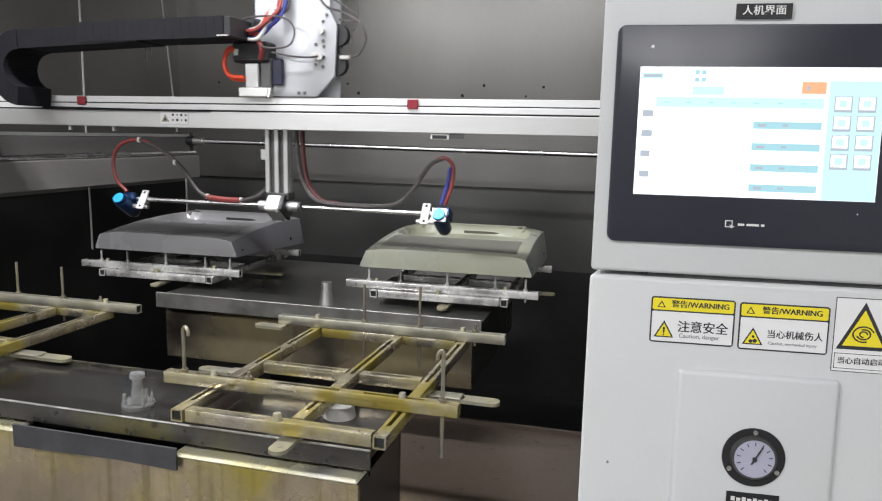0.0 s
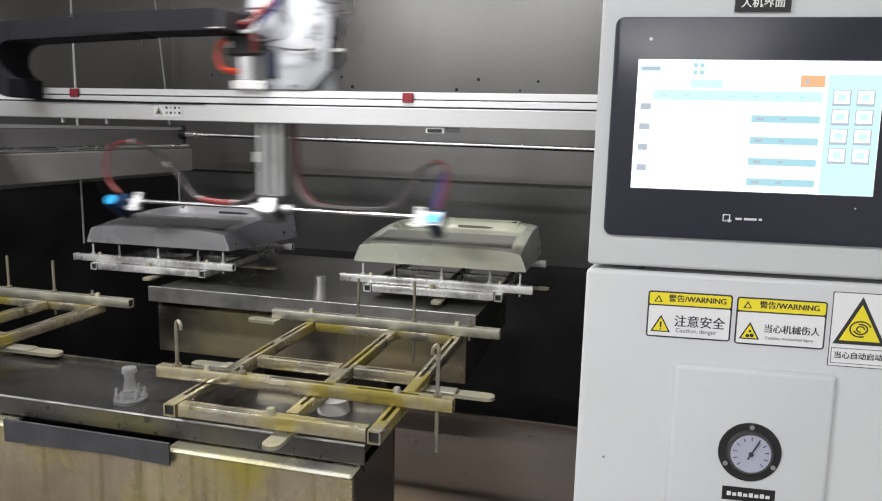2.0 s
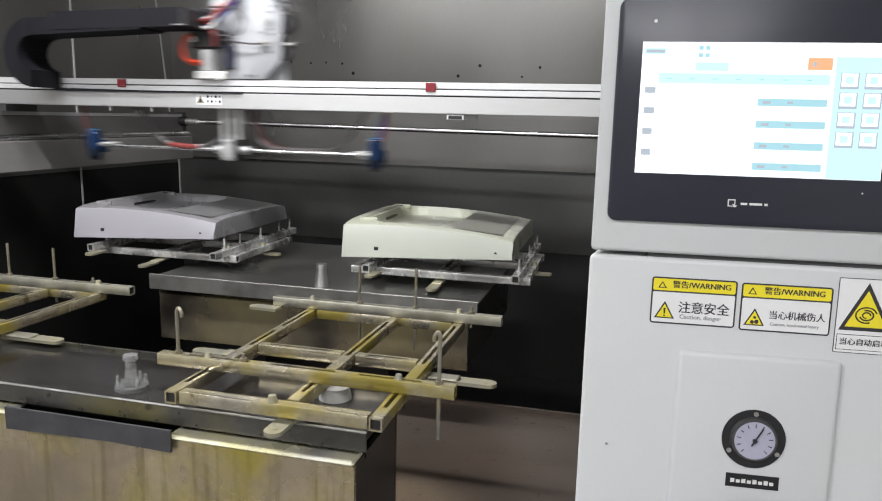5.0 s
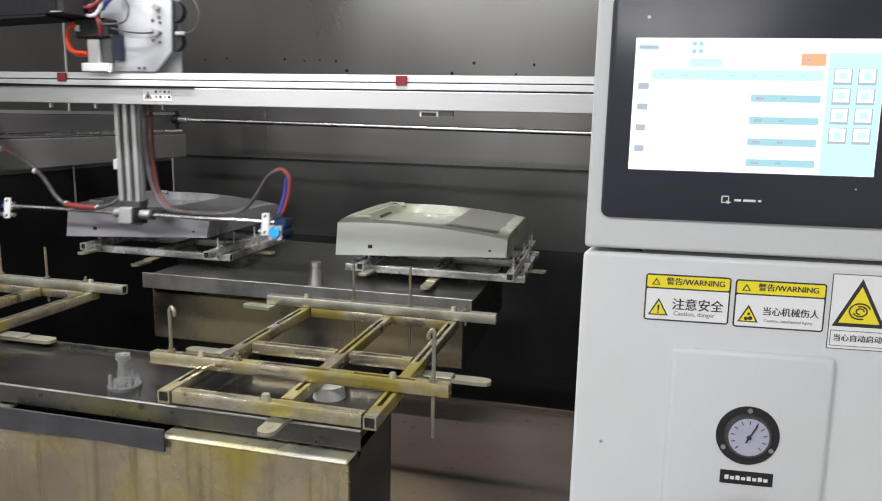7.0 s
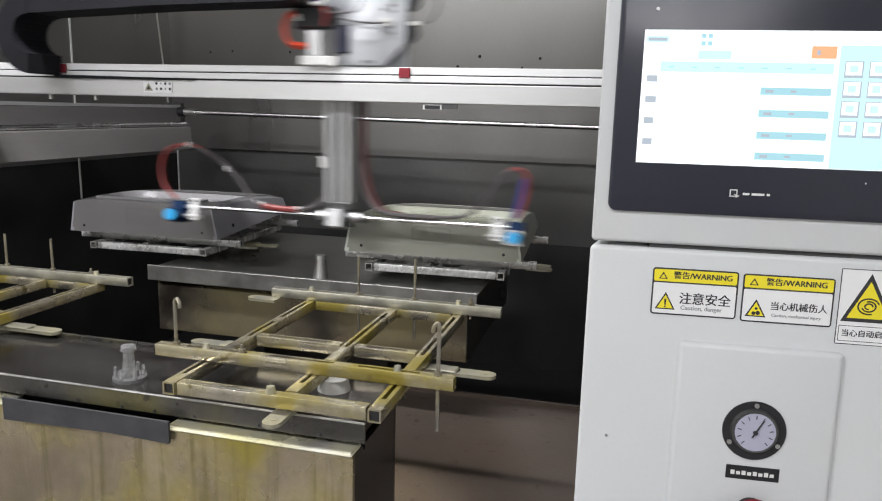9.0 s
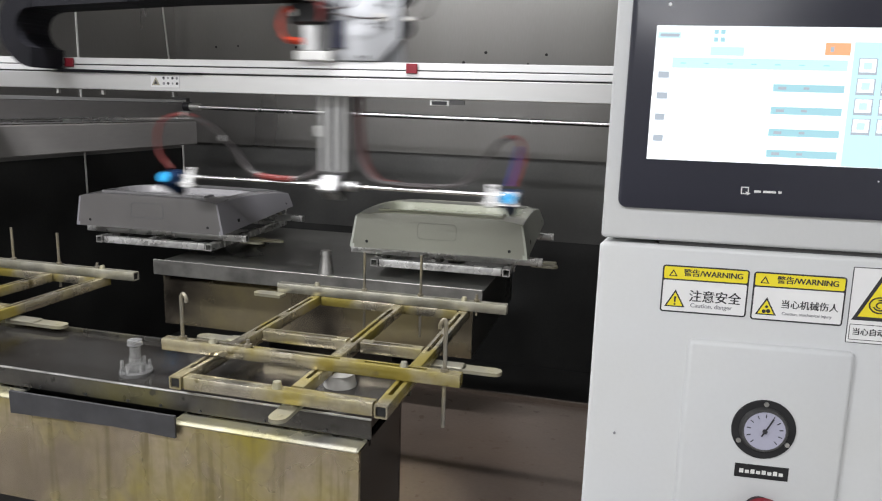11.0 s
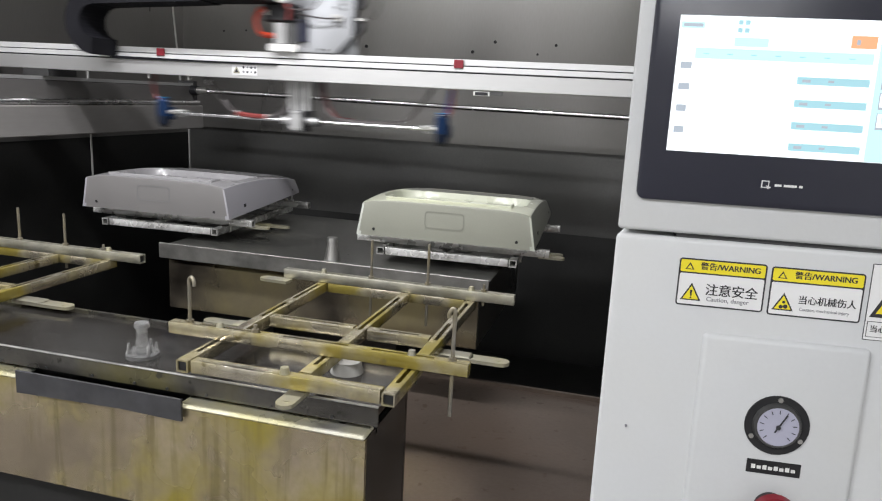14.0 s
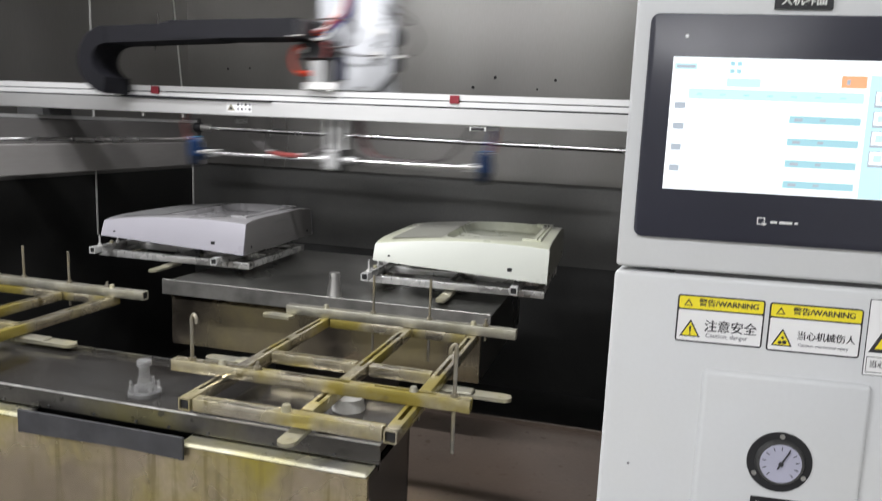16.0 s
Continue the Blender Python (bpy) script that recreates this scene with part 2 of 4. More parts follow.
def prism(bm, pts, y0, y1, bevel=0.0):
    """An outline in x and z, drawn from y0 to y1."""
    a = [bm.verts.new((x, y0, z)) for x, z in pts]
    b = [bm.verts.new((x, y1, z)) for x, z in pts]
    fs = [bm.faces.new(a), bm.faces.new(b[::-1])]
    for i in range(len(pts)):
        j = (i + 1) % len(pts)
        fs.append(bm.faces.new((a[j], a[i], b[i], b[j])))
    bmesh.ops.recalc_face_normals(bm, faces=fs)
    if bevel:
        bmesh.ops.bevel(bm, geom=list({e for f in fs for e in f.edges}), offset=bevel, segments=2, affect="EDGES", profile=0.5)
    return bm


def rounded(x0, x1, z0, z1, r, k=5):
    pts = []
    for cx, cz, a0 in ((x1 - r, z1 - r, 0), (x0 + r, z1 - r, 90), (x0 + r, z0 + r, 180), (x1 - r, z0 + r, 270)):
        pts += [(cx + r * math.cos(radians(a0 + 90 * i / k)), cz + r * math.sin(radians(a0 + 90 * i / k))) for i in range(k + 1)]
    return pts


def mesh_of(name, bm, mat, smooth=True):
    me = bpy.data.meshes.new(name)
    bmesh.ops.recalc_face_normals(bm, faces=bm.faces[:])
    bm.to_mesh(me)
    bm.free()
    me.materials.append(mat)
    if smooth:
        me.polygons.foreach_set("use_smooth", [True] * len(me.polygons))
        me.set_sharp_from_angle(angle=radians(35))
    return me


def part(name, bm, mat, parent=None, label="", smooth=True):
    ob = new(name, mesh_of(name, bm, mat, smooth))
    ob.parent = parent
    return tagged(ob, label)


def thing(name, m=None, label="", category="", group="", kind=""):
    ob = new(name)
    ob.empty_display_size = 0.05
    if m is not None:
        ob.matrix_basis = m
    return tagged(ob, label, category, group, kind)


def structure(name, bm, mat, label=""):
    return tagged(part(name, bm, mat, None, label), kind="structure")


def B(*a, bevel=0.0):
    return box(bmesh.new(), *a, bevel=bevel)


def C(p, q, r, r2=None, seg=16):
    return cyl(bmesh.new(), p, q, r, r2, seg)


def lettering(text, size, mat, parent, x, z, y, align="LEFT", wide=1.0, bold=0.03):
    """Flat writing in the x-z plane, facing -y, with the built-in font."""
    c = bpy.data.curves.new("lettering", "FONT")
    c.body, c.size, c.align_x, c.align_y, c.extrude, c.offset = text, size, align, "CENTER", 0.0001, size * 0.004
    o = bpy.data.objects.new("lettering_source", c)
    scene.collection.objects.link(o)
    me = bpy.data.meshes.new_from_object(o.evaluated_get(bpy.context.evaluated_depsgraph_get()))
    bpy.data.objects.remove(o)
    bm = bmesh.new()
    bm.from_mesh(me)
    made = bmesh.ops.duplicate(bm, geom=bm.verts[:] + bm.edges[:] + bm.faces[:])["geom"]
    bmesh.ops.translate(bm, verts=[v for v in made if isinstance(v, bmesh.types.BMVert)], vec=(size * bold, 0, 0.00004))
    bm.to_mesh(me)
    bm.free()
    me.transform(Matrix.Translation((x, y, z)) @ Matrix.Rotation(radians(90), 4, "X") @ Matrix.Diagonal((wide, 1, 1, 1)))
    me.materials.clear()
    me.materials.append(mat)
    ob = new("lettering", me)
    ob.parent = parent
    return ob


# ---- the room and the booth ----
structure("floor", B(-3.2, 1.6, -2.4, 4.0, -0.1, 0.0), FLOOR, "grey worn workshop floor")
structure("ceiling", B(-3.2, 1.6, -2.4, 4.0, 3.0, 3.1), ROOM)
structure("wall_south", B(-3.2, 1.6, -2.5, -2.4, 0, 3.0), ROOM)
structure("wall_west", B(-3.3, -3.2, -2.5, 4.1, 0, 3.0), ROOM)
structure("wall_east", B(1.6, 1.7, -2.5, 4.1, 0, 3.0), ROOM)
structure("wall_north", B(-3.3, 1.7, 4.0, 4.1, 0, 3.0), ROOM)

XL, YB = -2.17, 3.15
# upper back wall in sheets, with sealed joints
structure("booth_wall_back", B(XL, 0.75, YB, YB + 0.03, 1.182, 2.4), BOOTH, "brushed stainless steel booth back wall with drilled holes")
structure("booth_wall_back_lower", B(XL, 0.75, YB + 0.03, YB + 0.06, 0.82, 1.181), BOOTH_LOW, "steel strip of the back wall, shade put into its darker colour")
# wall foot and lower side wall carry their shade as a near-black colour
structure("booth_wall_back_foot", B(XL, 0.75, YB + 0.034, YB + 0.064, 0.2, 0.82), PIT, "near-black foot of the back wall, shade put into its colour")
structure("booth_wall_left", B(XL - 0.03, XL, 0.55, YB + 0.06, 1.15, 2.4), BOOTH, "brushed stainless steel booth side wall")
structure("booth_wall_left_lower", B(XL - 0.034, XL - 0.004, 0.55, YB + 0.06, 0.0, 1.15), PIT, "near-black lower booth side wall, shade put into its colour")
structure("booth_wall_right", B(0.72, 0.75, 0.95, YB, 0.0, 2.4), BOOTH)
structure("booth_roof", B(XL - 0.03, 0.75, 0.55, YB + 0.03, 2.4, 2.43), BOOTH)
structure("booth_header", B(XL - 0.03, 0.75, 0.55, 0.58, 2.28, 2.4), CABINET)
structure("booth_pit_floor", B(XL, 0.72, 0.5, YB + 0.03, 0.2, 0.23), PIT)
seam = B(XL + 0.001, XL + 0.005, YB - 0.010, YB - 0.002, 1.182, 2.4)
for v in seam.verts:
    v.co.y -= 0.14 * (v.co.z - 1.182)
structure("booth_joint", seam, SEALANT, "pale sealant joint beside the booth corner")
structure("booth_joint", B(XL + 0.001, XL + 0.004, 2.500, 2.508, 0.9, 2.4), SEALANT, "pale sealant joint of the side wall")
structure("booth_joint", B(XL + 0.001, XL + 0.006, YB + 0.020, YB + 0.028, 0.82, 1.181), SEALANT)
holes = bmesh.new()
rng = random.Random(4)
for x, z in ((-1.951, 1.632), (-1.835, 1.638), (-1.541, 1.635), (-1.443, 1.629), (-1.368, 1.632), (-1.289, 1.628), (-1.237, 1.586), (-0.75, 1.578), (-0.654, 1.622), (-0.47, 1.577), (-0.395, 1.616)):
    cyl(holes, (x, YB - 0.0015, z), (x, YB + 0.002, z), rng.uniform(0.004, 0.008), seg=10)
structure("drilled_holes", holes, HOLE, "small drilled holes in the steel wall")

# dusty tray floor on the open side
tray = bmesh.new()
box(tray, -0.95, 0.70, 0.95, 1.895, 0.585, 0.6)
box(tray, -0.95, 0.70, 1.895, 1.905, 0.55, 0.612)
structure("catch_tray", tray, TAN, "dusty brown-stained sheet steel catch tray")

# side guide beam on the left wall, along y
guide = thing("guide_beam", label="long grey steel guide beam along the booth side", category="guide beam")
part("beam", B(-1.935, -1.832, 0.7, 2.788, 1.1985, 1.2947, bevel=0.003), GUIDE, guide)
part("cover", B(-1.946, -1.861, 0.7, 2.759, 1.2958, 1.3725, bevel=0.003), material("guide_cover_steel", (0.17, 0.163, 0.157), 0.5, 0.3, vary=0.12, scale=5, stretch=(1, 0.2, 1)), guide, "dark top cover strip")
part("rail", C((-1.846, 0.7, 1.3061), (-1.846, 2.771, 1.3061), 0.0092, seg=12), CHROME, guide, "bright round rail")
part("rail", B(-1.884, -1.861, 0.7, 2.759, 1.3731, 1.384), ALU, guide)
for y in (0.95, 1.7, 2.4):
    part("bracket", B(XL + 0.002, -1.9345, y - 0.02, y + 0.02, 1.211, 1.2855), DARK_STEEL, guide)

# round shaft in front of the back wall
shaft = thing("drive_shaft", label="bright round steel drive shaft along the back wall", category="shaft")
part("rod", C((-1.832, 2.748, 1.3565), (0.573, 2.748, 1.3393), 0.0097), CHROME, shaft)
part("collar", C((-1.861, 2.748, 1.3565), (-1.832, 2.748, 1.3565), 0.0195), BLACK, shaft, "black bearing collar")
part("coupling", C((-1.832, 2.748, 1.3565), (-1.786, 2.748, 1.3565), 0.0149), STEEL, shaft)
part("bracket", B(-1.935, -1.8615, 2.7595, 2.789, 1.2952, 1.394, bevel=0.002), DARK_STEEL, shaft)

# ---- front and rear tables ----
front = thing("front_table", label="narrow stainless table with yellow overspray on its front sheet", category="table")
t = bmesh.new()
box(t, -1.70, -0.349, 0.945, 1.135, 0.928, 0.94)
part("tabletop", t, TRAY, front, "dark wet-looking steel top")
lip = bmesh.new()
box(lip, -1.70, -0.349, 0.940, 0.9445, 0.911, 0.9405)
part("lip", lip, LIP, front)
part("lip_bead", B(-1.70, -0.348, 0.9375, 0.9425, 0.9406, 0.9432, bevel=0.001), STEEL, front, "bright steel top edge")
part("rear_flange", B(-1.70, -0.349, 1.1355, 1.141, 0.90, 0.948, bevel=0.001), LIP, front)
part("front_panel", B(-1.70, -0.362, 0.926, 0.934, 0.714, 0.893), SHEET, front, "steel front sheet streaked with yellow paint")
part("folded_edge", B(-0.672, -0.362, 0.9215, 0.965, 0.8935, 0.9005, bevel=0.003), SHEET_EDGE, front, "bright folded edge")
part("folded_edge", B(-1.70, -0.973, 0.9215, 0.965, 0.8935, 0.9005, bevel=0.003), SHEET_EDGE, front, "bright folded edge")
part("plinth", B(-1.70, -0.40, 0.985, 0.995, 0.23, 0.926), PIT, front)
# black strip added for the shade in the gap under the lip
part("recess", B(-1.70, -0.362, 0.970, 0.976, 0.884, 0.928), BLACK, front)
part("side_panel", B(-0.370, -0.362, 0.9345, 1.118, 0.66, 0.8934), TRAY, front)
part("rear_panel", B(-1.70, -0.362, 1.12, 1.128, 0.24, 0.927), TRAY, front)
rub = bmesh.new()
prism(rub, [(-0.970, 0.912), (-0.660, 0.912), (-0.660, 0.876), (-0.77, 0.879), (-0.970, 0.874)], 0.916, 0.9205)
part("rubber_strip", rub, RUBBER, front, "black rubber strip taped under the lip")
for x in (-1.02, -0.93, -0.84, -0.76, -0.70, -0.63, -0.52, -0.42):
    part("rivet", C((x, 0.9378, 0.9150), (x, 0.940, 0.9150), 0.0026, seg=8), DARK_STEEL, front)

rear = thing("rear_table", label="stainless steel rear table box with a stained front", category="table")
part("tabletop", B(-1.262, -0.343, 1.702, 2.35, 0.935, 0.945), BOOTH_DARK, rear)
part("lip", B(-1.266, -0.340, 1.694, 1.7015, 0.912, 0.954, bevel=0.001), REAR_LIP, rear, "crusted grey steel lip")
part("front_panel", B(-1.255, -0.368, 1.722, 1.730, 0.765, 0.911), REAR_SHEET, rear, "mirror-like steel front with a yellow cast")
part("side_panel", B(-0.376, -0.368, 1.7305, 2.35, 0.765, 0.934), BOOTH_DARK, rear)
part("rear_panel", B(-1.255, -0.3765, 2.342, 2.35, 0.765, 0.934), BOOTH_DARK, rear)
part("side_panel", B(-1.255, -1.247, 1.7305, 2.3415, 0.765, 0.934), BOOTH_DARK, rear)
part("pedestal", B(-1.0, -0.62, 1.85, 2.2, 0.23, 0.934), PIT, rear)


def knob(name, m, label, mat):
    k = thing(name, m, label, "fitting")
    part("flange", C((0, 0, 0), (0, 0, 0.006), 0.027, seg=24), mat, k)
    part("stem", C((0, 0, 0.006), (0, 0, 0.050), 0.0095, 0.0085, seg=16), mat, k)
    part("ring", C((0, 0, 0.050), (0, 0, 0.058), 0.0125, 0.0115, seg=16), mat, k)
    part("collar", C((0, 0, 0.006), (0, 0, 0.016), 0.0150, 0.0125, seg=16), mat, k)
    for i in range(6):
        a = radians(30 + 60 * i)
        x, y = 0.0215 * math.cos(a), 0.0215 * math.sin(a)
        part("screw", C((x, y, 0.006), (x, y, 0.023), 0.0032, 0.0026, seg=8), mat, k)
    return k


knob("clear_fitting", pose(-0.782, 0.990, 0.94), "translucent flanged pipe fitting standing on the steel table", GLASSY)
post = thing("locating_post", pose(-0.778, 1.755, 0.945), "grey conical locating post on the rear table", "post")
part("cone", C((0, 0, 0), (0, 0, 0.05), 0.021, 0.013, seg=20), STEEL, post)
part("cap", C((0, 0, 0.05), (0, 0, 0.062), 0.016, 0.014, seg=20), STEEL, post)


# ---- fixtures ----
TS = 0.020  # tube size


def tube(bm, along, a0, a1, c, z1, slots=()):
    """A hollow square tube with rounded edges and open ends along x or y; slots: stretches cut through its top."""
    h, w, e, g = TS / 2, 0.0025, 0.0016, 0.0035
    zc = z1 - h
    outer = [(-g, h), (-h + e, h), (-h + 0.3 * e, h - 0.3 * e), (-h, h - e), (-h, -h + e), (-h + 0.3 * e, -h + 0.3 * e), (-h + e, -h), (h - e, -h), (h - 0.3 * e, -h + 0.3 * e), (h, -h + e), (h, h - e), (h - 0.3 * e, h - 0.3 * e), (h - e, h), (g, h)]
    k = (h - w) / h
    inner = [((u if abs(u) <= g else u * k), v * k) for u, v in outer]
    cuts = [a0] + [x for s in slots for x in s] + [a1]

    def ring(prof, x):
        return [bm.verts.new((x, c + u, zc + v) if along == "x" else (c - u, x, zc + v)) for u, v in prof]
    R = [(ring(outer, x), ring(inner, x)) for x in cuts]
    n = len(outer)
    for i in range(len(cuts) - 1):
        (o0, i0), (o1, i1) = R[i], R[i + 1]
        cut = i % 2 == 1
        for j in range(n):
            m = (j + 1) % n
            if j == n - 1 and cut:
                continue
            bm.faces.new((o0[j], o0[m], o1[m], o1[j]))
            bm.faces.new((i0[m], i0[j], i1[j], i1[m]))
        if cut:
            bm.faces.new((o0[0], o1[0], i1[0], i0[0]))
            bm.faces.new((o0[-1], i0[-1], i1[-1], o1[-1]))
            bm.faces.new((o0[0], i0[0], i0[-1], o0[-1]))
            bm.faces.new((o1[0], o1[-1], i1[-1], i1[0]))
    for o, i_ in (R[0], R[-1]):
        for j in range(n):
            m = (j + 1) % n
            bm.faces.new((o[j], i_[j], i_[m], o[m]))
    return bm


def lug(parent, x, y, ang, mat, z=0.010):
    m = bmesh.new()
    pts = [(0.0, -0.014), (0.055, -0.014)] + [(0.055 + 0.014 * math.sin(radians(a)), -0.014 * math.cos(radians(a))) for a in range(20, 180, 20)] + [(0.055, 0.014), (0.0, 0.014)]
    lo = [m.verts.new((px, py, -0.003)) for px, py in pts]
    hi = [m.verts.new((px, py, 0.003)) for px, py in pts]
    m.faces.new(lo[::-1])
    m.faces.new(hi)
    for i in range(len(pts)):
        j = (i + 1) % len(pts)
        m.faces.new((lo[i], lo[j], hi[j], hi[i]))
    cyl(m, (0.05, 0, 0.0032), (0.05, 0, 0.0038), 0.005, seg=12)
    m.transform(Matrix.Translation((x, y, z)) @ Matrix.Rotation(radians(ang), 4, "Z"))
    part("lug", m, mat, parent, "flat rounded lug")


def pin(parent, x, y, top, bottom, mat, hook=0):
    m = bmesh.new()
    if hook:
        pipe(m, [(x, y, bottom), (x, y, 0.2 * bottom + 0.8 * top), (x, y, top - 0.006), (x + 0.4 * hook, y, top), (x + hook, y - 0.002, top - 0.006), (x + hook * 1.05, y - 0.002, top - 0.014)], 0.0032, 8, 4)
    else:
        cyl(m, (x, y, bottom), (x, y, top), 0.003, 0.003, 8)
    part("support_pin", m, mat, parent)
    part("nut", C((x, y, 0.0596), (x, y, 0.0645), 0.0065, seg=6), mat, parent)


def fixture(name, m, mat, lugmat, label, pins, y0=-0.21, y1=0.315, bars=(-0.105, 0.302), sx=0.164, half=0.254, yc=0.045):
    """A spray fixture on a turning spindle; z = 0 is the table top."""
    f = thing(name, m, label, "fixture", "spray fixtures")
    zb = 0.035 + 0.004
    for x in (-sx, sx):
        part("side_tube", tube(bmesh.new(), "y", y0, y1, x, zb, ((y0 + 0.04, -0.05), (0.03, 0.13), (0.16, y1 - 0.04))), mat, f)
    part("middle_tube", tube(bmesh.new(), "y", y0 + 0.026, y1 - 0.026, 0.025, zb, ((y0 + 0.06, -0.05), (0.03, y1 - 0.06))), mat, f)
    part("front_tube", tube(bmesh.new(), "x", -sx + 0.0135, sx - 0.0135, y0 + 0.0125, zb), mat, f)
    part("rear_tube", tube(bmesh.new(), "x", -sx + 0.0135, sx - 0.0135, y1 - 0.0125, zb), mat, f)
    for x0, x1 in ((-sx + 0.0135, 0.0115), (0.0385, sx - 0.0135)):
        part("cross_tube", tube(bmesh.new(), "x", x0, x1, yc, zb, ((x0 + 0.02, x1 - 0.02),)), mat, f)
    for y in bars:
        part("clamp_bar", tube(bmesh.new(), "x", -half, half, y, zb + TS + 0.0005, ((-0.2, -0.09), (-0.05, 0.06), (0.1, 0.2))), (mat if y < 0 or mat is TUBE_GREY else TUBE_MIXED), f)
        for x in (-sx, sx):
            part("bolt", C((x, y, zb + TS + 0.0005), (x, y, zb + TS + 0.008), 0.007, 0.005, seg=10), lugmat, f)
    # added dark plates stand in for the shade inside the open tube ends
    g = TS / 2 - 0.0027
    for x in (-sx, sx):
        part("tube_end_shade", B(x - g, x + g, y0 + 0.003, y0 + 0.005, zb - TS / 2 - g, zb - TS / 2 + g), HOLE, f, "dark plate for the shade inside the tube end")
    for y in bars:
        for x in (-half + 0.004, half - 0.004):
            part("tube_end_shade", B(x - 0.001, x + 0.001, y - g, y + g, zb + TS / 2 - g, zb + TS / 2 + g), HOLE, f, "dark plate for the shade inside the tube end")
    part("bolt", C((0.0, y0 + 0.011, zb), (0.0, y0 + 0.011, zb + 0.010), 0.008, 0.006, seg=10), lugmat, f)
    lug(f, 0.02, y0 + 0.03, -90, lugmat)
    lug(f, 0.16, yc, 0, lugmat)
    part("handle_strip", B(0.16, 0.225, yc - 0.014, yc + 0.014, 0.010, 0.016, bevel=0.002), lugmat, f)
    lug(f, 0.222, yc, 0, lugmat)
    lug(f, -0.222, yc, 180, lugmat)
    part("handle_strip", B(-0.225, -0.16, yc - 0.014, yc + 0.014, 0.010, 0.016, bevel=0.002), lugmat, f)
    lug(f, -0.235, bars[1] - 0.022, 178, lugmat, 0.036)
    px, py = (0.043, -0.065) if mat is TUBE_YELLOW else (0.0, 0.0)
    part("spindle", C((px, py, -0.001), (px, py, zb - TS), 0.027, 0.023, seg=24), SPINDLE, f, "dulled white plastic spindle cup")
    for p in pins:
        pin(f, *p[:4], PIN_WORN if mat is TUBE_YELLOW else TUBE_GREY, *p[4:])
    return f


FRONT_PINS = [(-0.22, -0.105, 0.137, 0.04, 0.010), (0.228, -0.105, 0.140, -0.03, -0.008), (-0.055, 0.302, 0.142, -0.035), (0.07, 0.302, 0.146, -0.03), (0.19, 0.302, 0.075, 0.03), (-0.10, -0.105, 0.072, 0.04)]
fixture("front_fixture", pose(-0.488, 1.12, 0.941), TUBE_YELLOW, LUG, "square-tube spray fixture crusted with yellow paint on its spindle", FRONT_PINS)
fixture("front_fixture", pose(-1.336, 1.085, 0.941), TUBE_YELLOW, LUG, "square-tube spray fixture with yellow paint beside the table end",
                   [(-0.085, 0.302, 0.137, 0.03), (0.045, 0.302, 0.134, 0.005), (0.15, 0.302, 0.072, 0.02), (-0.22, -0.105, 0.137, 0.04, 0.010)])
REAR_PINS = [(x, -0.222, 0.091, 0.03) for x in (-0.2, -0.11, 0.02, 0.15, 0.23)] + [(x, 0.180, 0.0735, 0.02) for x in (-0.19, 0.19)]
AX = {"grey": (-1.348, 2.045), "green": (-0.490, 2.055)}
rear_fix = {k: fixture("rear_fixture", pose(x, y, 0.946), TUBE_GREY, LUG, f"square-tube turning fixture coated in grey overspray under the {k} housing", REAR_PINS, -0.252, 0.25, (-0.222, 0.180), 0.178, 0.264, -0.005) for k, (x, y) in AX.items()}


